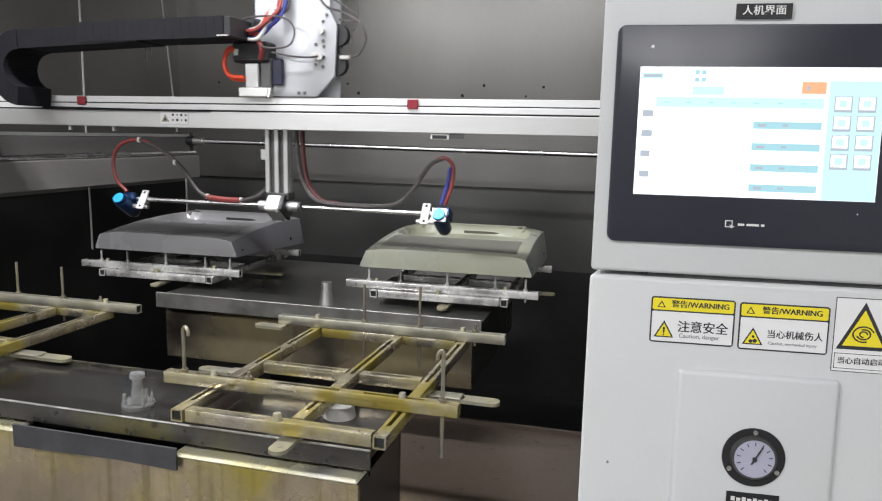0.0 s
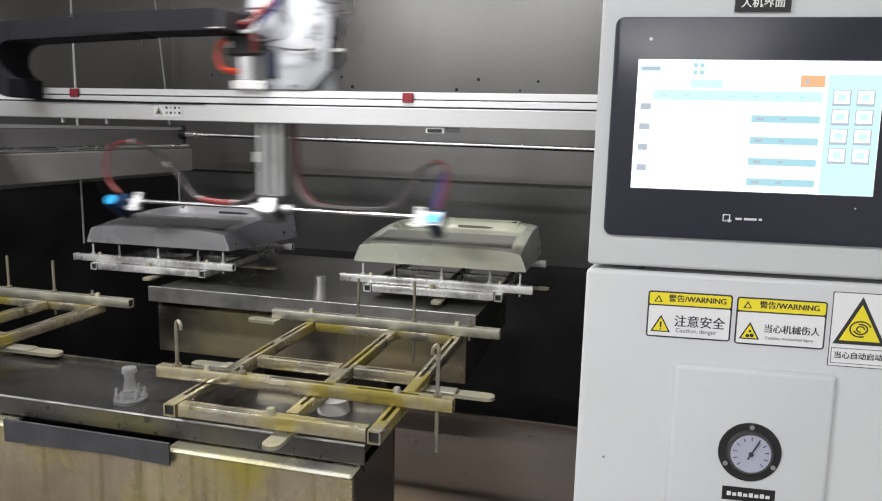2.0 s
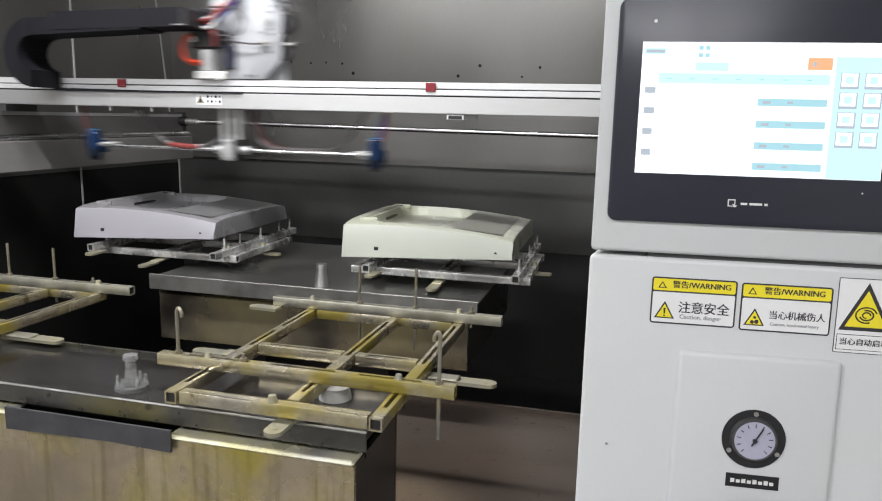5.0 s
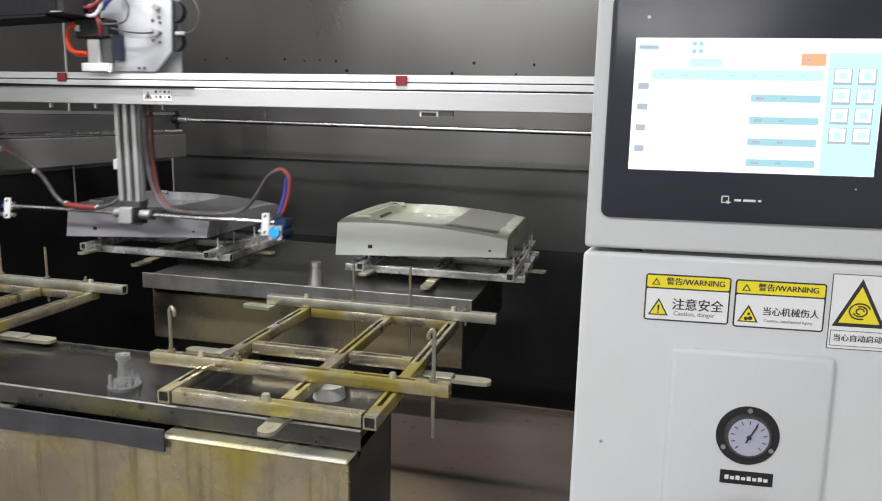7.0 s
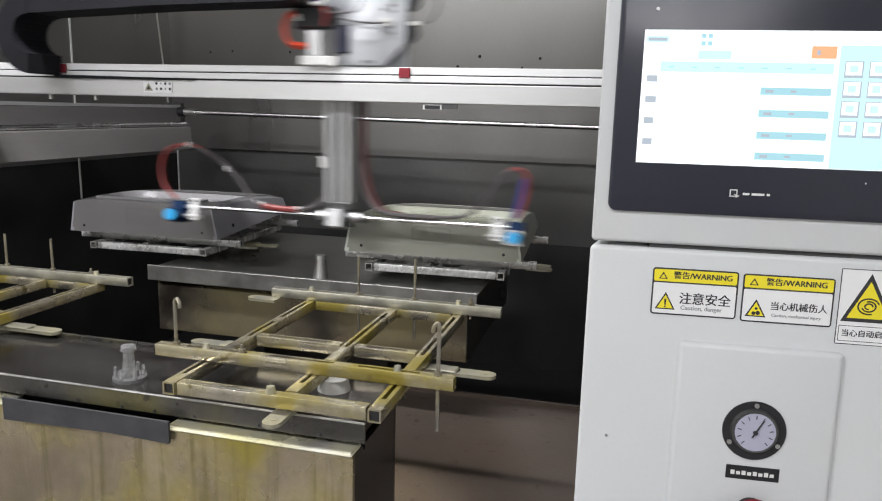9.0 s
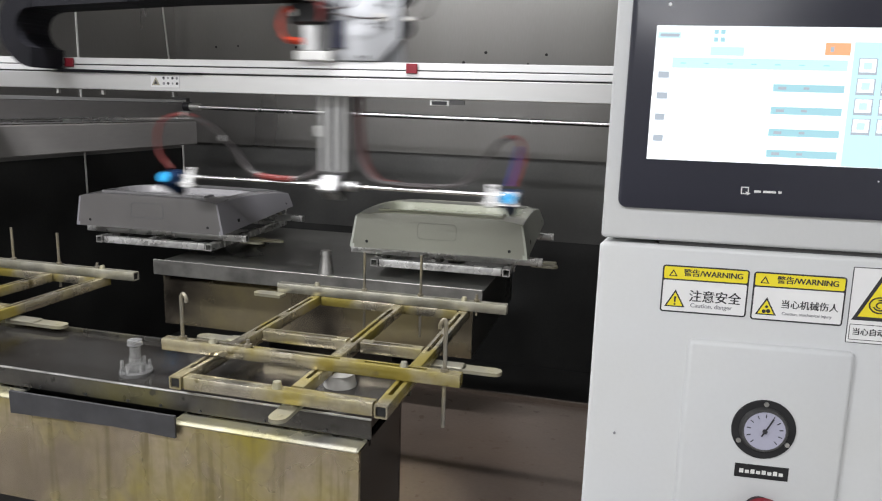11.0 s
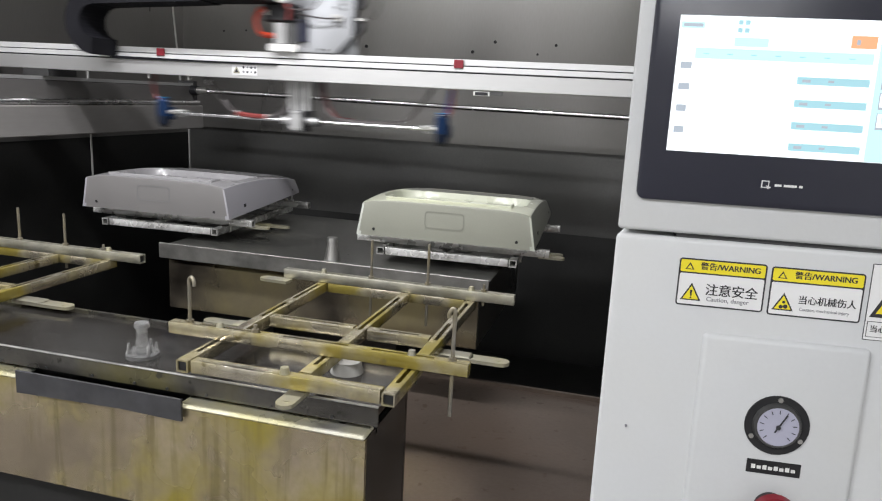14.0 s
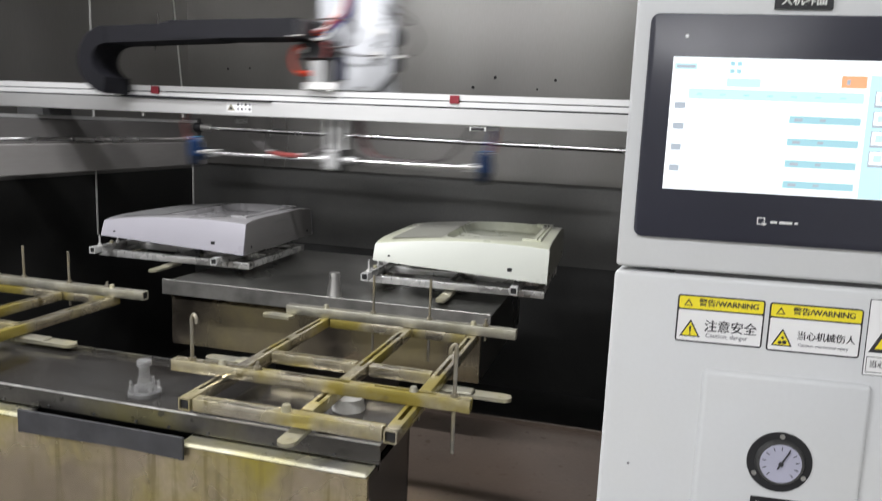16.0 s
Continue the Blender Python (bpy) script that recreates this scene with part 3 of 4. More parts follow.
# ---- the housings being sprayed ----
def housing(name, m, mat, panel, label, sides):
    """A shallow crowned housing, 0.48 m square, taller at its rear; a recessed basin in its top. z = 0 at its lower rear edge."""
    h = thing(name, m, label, "housing", "sprayed housings")
    n = 80
    W0, D0, W1, WY = 0.237, 0.2344, 0.220, 0.232   # half width and depth at the bottom, then at the top edge

    def crown(v):           # v from -1 (low front) to 1 (rear)
        return 0.102 - (0.005 * ((v - 0.4) / 0.6) ** 2 if v > 0.4 else 0.025 * ((0.4 - v) / 1.4) ** 2)

    def basin(u, v):
        # recessed panel bed near the low edge, running into a rounded scoop before the rear rim
        e = (abs(u) / 0.90) ** 5 + (abs(v - 0.26) / 0.52) ** 4
        s = max(0.0, min(1.0, (1 - e) / 0.30))
        d = max(0.0, crown(v) - 0.072) * s * s * (3 - 2 * s)
        if v < 0.1:
            side = max(0.0, min(1.0, (0.90 - abs(u)) / 0.035)) * max(0.0, min(1.0, (v + 0.90) / 0.035)) * max(0.0, min(1.0, (0.0 - v) / 0.2))
            d = max(d, side * max(0.0025, crown(v) - 0.010 * abs(u) ** 6 - (0.0775 + 0.020 * (v + 0.90))))
        return d

    def top(u, v):
        return crown(v) - 0.010 * abs(u) ** 6 - basin(u, v)
    bm = bmesh.new()
    grid = []
    for j in range(n + 1):
        row = []
        v = -1 + 2 * j / n
        for i in range(n + 1):
            u = -1 + 2 * i / n
            row.append(bm.verts.new((u * W1, v * WY, top(u, v))))
        grid.append(row)
    for j in range(n):
        for i in range(n):
            bm.faces.new((grid[j][i], grid[j][i + 1], grid[j + 1][i + 1], grid[j + 1][i]))
    rim = grid[0] + [r[-1] for r in grid[1:]] + grid[-1][-2::-1] + [r[0] for r in grid[-2:0:-1]]

    def ring(f, zf):
        return [bm.verts.new((p.co.x * f[0], p.co.y * f[1], zf(p.co))) for p in rim]

    def low(co):
        return 0.0225 * (0.5 - co.y / (2 * WY))
    k, ky = W0 / W1, D0 / WY
    rings = [rim, ring((1.006, 1.004), lambda c: c.z - 0.0008), ring((1.011, 1.008), lambda c: c.z - 0.0035), ring((k * 0.995, ky * 0.997), lambda c: low(c) + 0.010), ring((k, ky), lambda c: low(c)), ring((k * 0.985, ky * 0.985), lambda c: low(c)), ring((k * 0.975, ky * 0.975), lambda c: low(c) + 0.02)]
    for a, b in zip(rings, rings[1:]):
        for i in range(len(a)):
            j = (i + 1) % len(a)
            bm.faces.new((a[i], b[i], b[j], a[j]))
    bm.faces.ensure_lookup_table()
    # walls by direction: +x lit, -x half lit, rear shaded, all by colour
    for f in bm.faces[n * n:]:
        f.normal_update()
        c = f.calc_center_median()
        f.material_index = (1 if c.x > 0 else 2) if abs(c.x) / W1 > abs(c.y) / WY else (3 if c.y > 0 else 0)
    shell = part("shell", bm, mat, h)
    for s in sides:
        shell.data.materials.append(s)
    # inset panel near the low edge; darker colour holds its shade and overspray
    p = bmesh.new()
    rows = []
    for j in range(9):
        v = -0.86 + 0.60 * j / 8
        rows.append([p.verts.new((u * W1, v * WY, max(top(u, v), 0.0775 + 0.020 * (v + 0.90)) + 0.0012)) for u in [-0.86 + 1.72 * q / 16 for q in range(17)]])
    for a, b in zip(rows, rows[1:]):
        for i in range(16):
            p.faces.new((a[i], a[i + 1], b[i + 1], b[i]))
    part("inset_panel", p, panel, h, "darker inset panel")
    for x0, x1 in ((-0.03, 0.105), (0.116, 0.150)):
        sb = B(x0, x1, -0.001, 0.002, -0.009, 0.008, bevel=0.0004)
        sb.transform(Matrix.Translation((0, 0.1765, 0.0835)) @ Matrix.Rotation(radians(-22), 4, "X"))
        part("slot", sb, HOLE if mat is PIECE_GREY else SLOT_OLIVE, h, "dark rectangular opening")
    for x in (-0.155, 0.155):
        part("notch", B(x - 0.012, x + 0.012, 0.178, 0.194, 0.0945, 0.1010, bevel=0.001), HOLE, h)
    for x in (-0.19, 0.19):
        part("screw_hole", C((x, 0.232, 0.018), (x, 0.2348, 0.018), 0.004, seg=10), HOLE, h)
    for s in (-1, 1):
        part("side_hole", B(*sorted((s * 0.229, s * 0.2342)), 0.13, 0.142, 0.019, 0.033), HOLE, h)
        part("side_hole", C((s * 0.229, -0.19, 0.036), (s * 0.2342, -0.19, 0.036), 0.004, seg=10), HOLE, h)
    bm = bmesh.new()
    o = rounded(-0.052, 0.052, 0.034, 0.078, 0.010)
    i_ = rounded(-0.050, 0.050, 0.036, 0.076, 0.009)
    A_ = [bm.verts.new((x, 0.2352, z)) for x, z in o]
    B_ = [bm.verts.new((x, 0.2352, z)) for x, z in i_]
    for a in range(len(o)):
        b = (a + 1) % len(o)
        bm.faces.new((A_[a], A_[b], B_[b], B_[a]))
    part("rear_outline", bm, panel, h, "shallow rounded rectangle moulding")
    part("rib", pipe(bmesh.new(), [(-0.15, 0.190, 0.0995), (0.0, 0.192, 0.1000), (0.15, 0.190, 0.0995)], 0.0025, 6, 4), mat, h)
    rail_bm = bmesh.new()
    box(rail_bm, -0.168, 0.168, 0.197, 0.206, 0.092, 0.1035, bevel=0.002)
    for x in (-0.1635, 0.1635):
        box(rail_bm, x - 0.0045, x + 0.0045, 0.155, 0.1968, 0.092, 0.1030, bevel=0.002)
    part("rim_rail", rail_bm, mat, h, "raised rim rail round the slots")
    # the housing sits a little off its turning axis
    for ob in h.children:
        ob.data.transform(Matrix.Translation((0.005, 0.0272, 0)))
    return h


pieces = {"grey": housing("grey_housing", pose(*AX["grey"], 1.0165), PIECE_GREY, PANEL_GREY, "grey satin plastic housing resting on a turning fixture", (GREY_LIT, GREY_HALF_LIT, GREY_SHADED)),
          "green": housing("pale_green_housing", pose(*AX["green"], 1.0165), PIECE_GREEN, PANEL_GREEN, "pale green plastic housing resting on a turning fixture", (GREEN_LIT, GREEN_HALF_LIT, GREEN_SHADED))}

# ---- the gantry: y = 0 is the front face of its beam ----
gantry = thing("spray_gantry", label="aluminium gantry with a hose-laden carriage and two blue spray guns", category="gantry")
beam = bmesh.new()
box(beam, -2.165, 0.6, 0.0, 0.045, 1.4065, 1.4490, bevel=0.0015)
part("beam", beam, ALU, gantry, "brushed aluminium lower beam")
rail = bmesh.new()
box(rail, -2.165, 0.6, 0.003, 0.045, 1.4530, 1.4670, bevel=0.001)
box(rail, -2.165, 0.6, 0.006, 0.045, 1.4700, 1.4860, bevel=0.001)
part("rail_cover", rail, RAIL_WHITE, gantry, "pale rail cover with two grooves")
part("groove", B(-2.165, 0.6, 0.012, 0.04, 1.4491, 1.4699), BLACK, gantry)
for x in (-1.443, -0.514):
    part("clip", B(x - 0.013, x + 0.013, -0.002, 0.004, 1.462, 1.484, bevel=0.001), RED, gantry, "red plastic clip")
# thin black strip along the top of the lower beam
part("beam_strip", B(-1.425, -1.054, -0.010, 0.0025, 1.4491, 1.4525), CHAIN, gantry, "thin black strip lying on the beam")
sl = part("beam_label", B(-1.200, -1.118, -0.0012, -0.0002, 1.4165, 1.4475), STICKER, gantry, "small white warning label with a yellow triangle")
part("triangle", prism(bmesh.new(), [(-1.197, 1.421), (-1.173, 1.421), (-1.185, 1.441)], -0.0018, -0.0013), LUG, sl)
part("triangle", prism(bmesh.new(), [(-1.1905, 1.424), (-1.1795, 1.424), (-1.185, 1.434)], -0.0023, -0.0019), INK, sl)
for i in range(4):
    for z in (1.426, 1.439):
        part("mark", C((-1.162 + i * 0.0125, -0.0018, z), (-1.162 + i * 0.0125, -0.0013, z), 0.0035 if (i + int(z * 1000)) % 3 else 0.0025, seg=8), INK if (i + int(z * 1000)) % 2 else INK_GREY, sl)
tag = part("under_tag", B(-0.47, -0.425, 0.004, 0.012, 1.392, 1.404, bevel=0.001), WHITE, gantry, "black and white bracket under the beam")
part("tag_face", B(-0.465, -0.430, 0.002, 0.004, 1.394, 1.402), BLACK, tag)
part("tag_tail", B(-0.424, -0.39, 0.006, 0.012, 1.395, 1.4062), DARK_STEEL, tag)
part("end_truck", B(-1.935, -1.838, -0.02, 0.10, 1.3845, 1.4060), DARK_STEEL, gantry)
for x in (-1.50, -1.36):
    part("underside_nut", C((x, 0.02, 1.394), (x, 0.02, 1.4063), 0.006, seg=8), STEEL, gantry)

DARK_RED = material("dark_red_hose", (0.10, 0.022, 0.02), 0.4, vary=0.2, scale=30)
# carriage: x = 0 is the column's centre
carriage = thing("carriage", label="white carriage plate with hoses")
carriage.parent = gantry
plate = bmesh.new()
prism(plate, [(0.018, 1.4885), (0.137, 1.4885), (0.184, 1.538), (0.190, 1.655), (0.172, 1.69), (0.172, 1.80), (0.05, 1.80), (0.05, 1.525), (0.018, 1.52)], 0.002, 0.010, bevel=0.001)
part("plate", plate, WHITE_PLATE, carriage, "white chamfered plate with screw holes")
part("plate", B(-0.05, 0.18, 0.045, 0.055, 1.488, 1.85, bevel=0.001), WHITE_PLATE, carriage)
for x, z in ((0.155, 1.665), (0.165, 1.68), (0.155, 1.62), (0.157, 1.607), (0.136, 1.612), (0.156, 1.582), (0.135, 1.565), (0.154, 1.56), (0.09, 1.497), (0.106, 1.497), (0.15, 1.645)):
    part("screw", C((x, 0.0, z), (x, 0.0025, z), 0.0042, seg=10), DARK_STEEL, carriage)
for x, z in ((0.153, 1.643), (0.150, 1.583), (0.138, 1.585)):
    part("hose_fitting", C((x, -0.012, z), (x, 0.002, z), 0.009, 0.007, seg=12), STEEL, carriage)
part("connector", B(0.195, 0.222, 0.004, 0.014, 1.577, 1.587, bevel=0.002), STEEL, carriage)
part("wheel", C((0.188, 0.012, 1.635), (0.188, 0.03, 1.635), 0.026, seg=20), BLACK, carriage)
part("wheel", C((0.184, 0.012, 1.565), (0.184, 0.03, 1.565), 0.026, seg=20), BLACK, carriage)
part("shoe", B(-0.063, 0.016, -0.020, 0.040, 1.4865, 1.508, bevel=0.002), WHITE, carriage, "white sliding shoe")
part("latch", C((0.02, -0.022, 1.483), (0.02, -0.012, 1.505), 0.006, seg=10), STEEL, carriage)
part("valve", B(-0.046, -0.010, -0.016, 0.03, 1.5085, 1.567, bevel=0.002), ALU_DULL, carriage)
part("valve", B(-0.008, 0.022, -0.010, 0.03, 1.5085, 1.580, bevel=0.003), DARK_STEEL, carriage)
part("sensor", B(0.026, 0.052, -0.012, 0.0015, 1.515, 1.577, bevel=0.002), material("navy_plastic", (0.010, 0.012, 0.035), 0.4), carriage)
part("junction_block", B(-0.078, 0.018, -0.022, 0.03, 1.5685, 1.618, bevel=0.005), BLACK, carriage, "black cable junction block")
part("mark", B(-0.072, -0.060, -0.0235, -0.0221, 1.585, 1.600), WHITE, carriage)
part("knob", C((-0.028, -0.02, 1.664), (-0.028, 0.02, 1.664), 0.013, seg=16), BLACK, carriage)
for d in (0.0, 0.012):
    part("air_hose", pipe(bmesh.new(), [(-0.046, -0.01 - d, 1.527 + d * 0.4), (-0.085, -0.012 - d, 1.532 + d * 0.4), (-0.105 + d * 0.6, -0.012 - d, 1.565), (-0.095 + d * 0.6, -0.012 - d, 1.60 - d * 0.6), (-0.070, -0.008 - d, 1.607 - d * 0.6)], 0.0052, 10, 6), RED_BRIGHT, carriage, "bright red air hose")
part("air_hose", pipe(bmesh.new(), [(0.0, -0.02, 1.575), (0.008, -0.03, 1.60), (-0.004, -0.03, 1.63), (0.02, -0.028, 1.64)], 0.006, 10), RED_HOSE, carriage)
rng = random.Random(11)
hose_colours = [BLUE_HOSE, BLUE_HOSE, RED_HOSE, RED_BRIGHT, CLEAR_HOSE, WHITE, BLUE_HOSE, RED_HOSE, CLEAR_HOSE, WHITE]
for i, mat in enumerate(hose_colours):
    a, b = rng.uniform(-0.014, 0.014), rng.uniform(-0.012, 0.012)
    lift = 0.010 * (i % 5)
    part("supply_hose", pipe(bmesh.new(), [(-0.085, 0.02 + b * 0.5, 1.652 + a), (-0.045, -0.02 + b, 1.634 + a * 0.6 + lift * 0.3), (0.0, -0.034 + b, 1.628 + a * 0.6 + lift * 0.5), (0.036 + a, -0.034 + b, 1.650 + lift), (0.055 + a, -0.022 + b, 1.70), (0.06 + a, 0.0 + b, 1.80), (0.06 + a, 0.02, 1.95)], 0.0046 if i % 3 else 0.0036, 8, 5), mat, carriage)
part("cable", pipe(bmesh.new(), [(-0.07, -0.03, 1.66), (0.0, -0.045, 1.672), (0.075, -0.045, 1.668), (0.100, -0.04, 1.64), (0.085, -0.04, 1.605), (0.03, -0.04, 1.600), (0.0, -0.03, 1.61)], 0.0025, 6), CLEAR_HOSE, carriage)
part("cable", pipe(bmesh.new(), [(0.03, -0.02, 1.592), (0.08, -0.022, 1.583), (0.12, -0.018, 1.580), (0.148, -0.012, 1.583)], 0.0022, 6), CLEAR_HOSE, carriage)
part("cable", pipe(bmesh.new(), [(0.222, 0.009, 1.582), (0.245, 0.009, 1.590), (0.262, 0.009, 1.625), (0.245, 0.009, 1.662), (0.200, 0.009, 1.688), (0.165, 0.0, 1.70), (0.13, 0.0, 1.74)], 0.0024, 6), CLEAR_HOSE, carriage, "looped thin grey cable")
part("cable", pipe(bmesh.new(), [(0.19, 0.015, 1.672), (0.225, 0.012, 1.665), (0.238, 0.012, 1.678), (0.20, 0.01, 1.705), (0.15, 0.01, 1.73)], 0.0024, 6), CLEAR_HOSE, carriage)
part("motor", B(0.06, 0.16, 0.0105, 0.045, 1.70, 1.86, bevel=0.004), ALU_DULL, carriage)


CHAIN_Y0, CHAIN_Y1 = -0.114, -0.004


def chain_run(bm, x0, x1, z0, z1, pitch=0.022, inset=0.0):
    """A straight run of links with a shallow gap between each and the next."""
    k = max(1, round((x1 - x0) / pitch))
    for i in range(k):
        a = x0 + (x1 - x0) * i / k
        b = x0 + (x1 - x0) * (i + 1) / k
        box(bm, a, b - 0.0003, CHAIN_Y0 + inset, CHAIN_Y1 - inset, z0 + inset, z1 - inset)
        box(bm, b - 0.0012, b + 0.0003, CHAIN_Y0 + 0.0003 + inset, CHAIN_Y1 - 0.0006 - inset, z0 + 0.0020 + inset, z1 - 0.0003 - inset)
    return bm


upper = chain_run(bmesh.new(), -0.40, 0.0, -0.048, 0.0)
upper.transform(Matrix.Translation((-0.045, 0, 1.6645)) @ Matrix.Rotation(radians(-1.1), 4, "Y"))
part("chain_upper", upper, CHAIN, carriage, "black nylon cable chain")
part("chain_end", B(-0.0448, -0.026, CHAIN_Y0 + 0.002, CHAIN_Y1, 1.6175, 1.6635, bevel=0.002), BLACK, carriage)
part("chain_screw", B(-0.060, -0.030, CHAIN_Y0 - 0.003, CHAIN_Y0 + 0.0015, 1.6185, 1.6215), STEEL, carriage, "bright clamp strip at the chain's end")

bend = thing("chain_bend")
bend.parent = gantry
bb = bmesh.new()
chain_run(bb, 0.0, 0.352, -0.048, 0.0, inset=0.0012)
bb.transform(Matrix.Translation((0, 0, 1.6425)) @ Matrix.Rotation(radians(-2.3), 4, "Y"))
for i in range(14):
    a0, a1 = 90 + 12.4 * i, 90 + 12.4 * (i + 1) - 0.3
    pts = []
    for r, seq in ((0.0945, (a0, a1)), (0.0465, (a1, a0))):
        pts += [(r * math.cos(radians(a)), 1.548 + r * math.sin(radians(a))) for a in seq]
    prism(bb, pts, CHAIN_Y0, CHAIN_Y1)
    a1 += 0.4
    a0 = a1 - 2.2
    pts = []
    for r, seq in ((0.0938, (a0, a1)), (0.0480, (a1, a0))):
        pts += [(r * math.cos(radians(a)), 1.548 + r * math.sin(radians(a))) for a in seq]
    prism(bb, pts, CHAIN_Y0 + 0.0003, CHAIN_Y1 - 0.0006)
# thin black wedge on the beam, thickest at the bend
wedge = prism(bmesh.new(), [(-0.03, 1.4492), (0.335, 1.4492), (0.335, 1.4526), (-0.03, 1.4570)], -0.012, 0.0022)
part("bend_wedge", wedge, CHAIN, bend, "thin black wedge tapering away from the chain bend")
part("chain_link", bb, CHAIN, bend, "black nylon cable chain bend")

# column: origin at the joint, moving in x and z
column = thing("lift_column")
column.parent = gantry
cb = bmesh.new()
for x0, x1 in ((-0.032, -0.020), (-0.006, 0.006), (0.020, 0.032)):
    box(cb, x0, x1, 0.052, 0.0602, 0.03, 0.62, bevel=0.001)
box(cb, -0.032, 0.032, 0.0642, 0.085, 0.03, 0.62, bevel=0.002)
# back plate darkened so the grooves' shade is in its colour
part("groove", B(-0.031, 0.031, 0.0603, 0.0641, 0.03, 0.62), DARK_STEEL, column)
part("profile", cb, ALU, column, "grooved aluminium lift column")
part("limit_tab", B(-0.046, -0.033, 0.055, 0.066, 0.115, 0.142, bevel=0.001), WHITE, column)
part("end_block", B(-0.030, 0.034, 0.050, 0.088, 0.012, 0.031, bevel=0.002), DARK_STEEL, column)
part("tail_hose", pipe(bmesh.new(), [(0.05, 0.07, 0.50), (0.048, 0.07, 0.25), (0.052, 0.07, 0.13), (0.070, 0.066, 0.06), (0.105, 0.060, 0.018), (0.16, 0.057, 0.008), (0.26, 0.057, 0.007)], 0.0065, 8), CLEAR_HOSE, column, "red and grey hose bundle")
part("tail_hose", pipe(bmesh.new(), [(0.066, 0.074, 0.50), (0.064, 0.074, 0.22), (0.068, 0.072, 0.12), (0.085, 0.066, 0.055), (0.12, 0.062, 0.016), (0.17, 0.06, 0.010)], 0.006, 8), DARK_RED, column)
part("gun_hose", pipe(bmesh.new(), [(-0.455, 0.05, 0.015), (-0.492, 0.055, 0.05), (-0.502, 0.06, 0.10), (-0.478, 0.06, 0.143), (-0.415, 0.06, 0.158), (-0.345, 0.06, 0.132)], 0.0048, 8), RED_HOSE, column, "red and grey gun hose")
part("gun_hose", pipe(bmesh.new(), [(-0.412, 0.06, 0.157), (-0.345, 0.06, 0.132), (-0.285, 0.06, 0.085), (-0.24, 0.058, 0.03), (-0.20, 0.055, 0.010), (-0.12, 0.055, 0.004), (-0.06, 0.06, 0.02), (-0.03, 0.075, 0.05)], 0.0055, 8), CLEAR_HOSE, column)
part("hose_sleeve", pipe(bmesh.new(), [(-0.205, 0.0545, 0.010), (-0.15, 0.0535, 0.006), (-0.11, 0.054, 0.006)], 0.0078, 8), RED_HOSE, column, "red hose sleeve")
for x, z in ((-0.415, 0.158), (-0.305, 0.100), (-0.208, 0.012), (-0.107, 0.006)):
    part("cable_tie", C((x - 0.003, 0.058, z), (x + 0.003, 0.058, z), 0.0078, seg=8), WHITE, column)
part("gun_hose", pipe(bmesh.new(), [(0.455, 0.05, 0.02), (0.470, 0.055, 0.07), (0.470, 0.06, 0.115), (0.446, 0.06, 0.134), (0.415, 0.06, 0.118)], 0.0045, 8), RED_HOSE, column, "red and blue gun hose")
part("gun_hose", pipe(bmesh.new(), [(0.445, 0.05, 0.02), (0.457, 0.06, 0.07), (0.464, 0.06, 0.112)], 0.0050, 8), BLUE_HOSE, column)
part("gun_hose", pipe(bmesh.new(), [(0.446, 0.06, 0.132), (0.412, 0.06, 0.115), (0.370, 0.06, 0.055), (0.325, 0.06, 0.016), (0.25, 0.058, 0.008), (0.16, 0.056, 0.008)], 0.005, 8), CLEAR_HOSE, column)

# arm: turns on the column's foot
arm = thing("gun_arm")
arm.parent = gantry
part("joint_block", B(-0.022, 0.020, -0.035, 0.012, -0.030, 0.030, bevel=0.004), ALU_DULL, arm, "cast aluminium swivel block")
part("joint_plate", B(0.0205, 0.028, -0.030, 0.012, -0.030, 0.030), BLACK, arm)
part("joint_sleeve", C((-0.052, -0.005, 0), (-0.0225, -0.005, 0), 0.013), ALU_DULL, arm)
part("joint_sleeve", C((0.0285, -0.005, 0), (0.060, -0.005, 0), 0.013), ALU_DULL, arm)
part("joint_collar", C((0.060, -0.005, 0), (0.068, -0.005, 0), 0.014), DARK_STEEL, arm)
for x, z in ((-0.016, 0.022), (0.014, 0.022), (-0.016, -0.022), (0.014, -0.022)):
    part("bolt", C((x, -0.037, z), (x, -0.035, z), 0.003, seg=8), DARK_STEEL, arm)
part("rod", C((-0.43, -0.005, 0), (-0.0525, -0.005, 0), 0.0055, seg=14), CHROME, arm, "bright arm rod")
part("rod", C((0.0685, -0.005, 0), (0.43, -0.005, 0), 0.0055, seg=14), CHROME, arm, "bright arm rod")
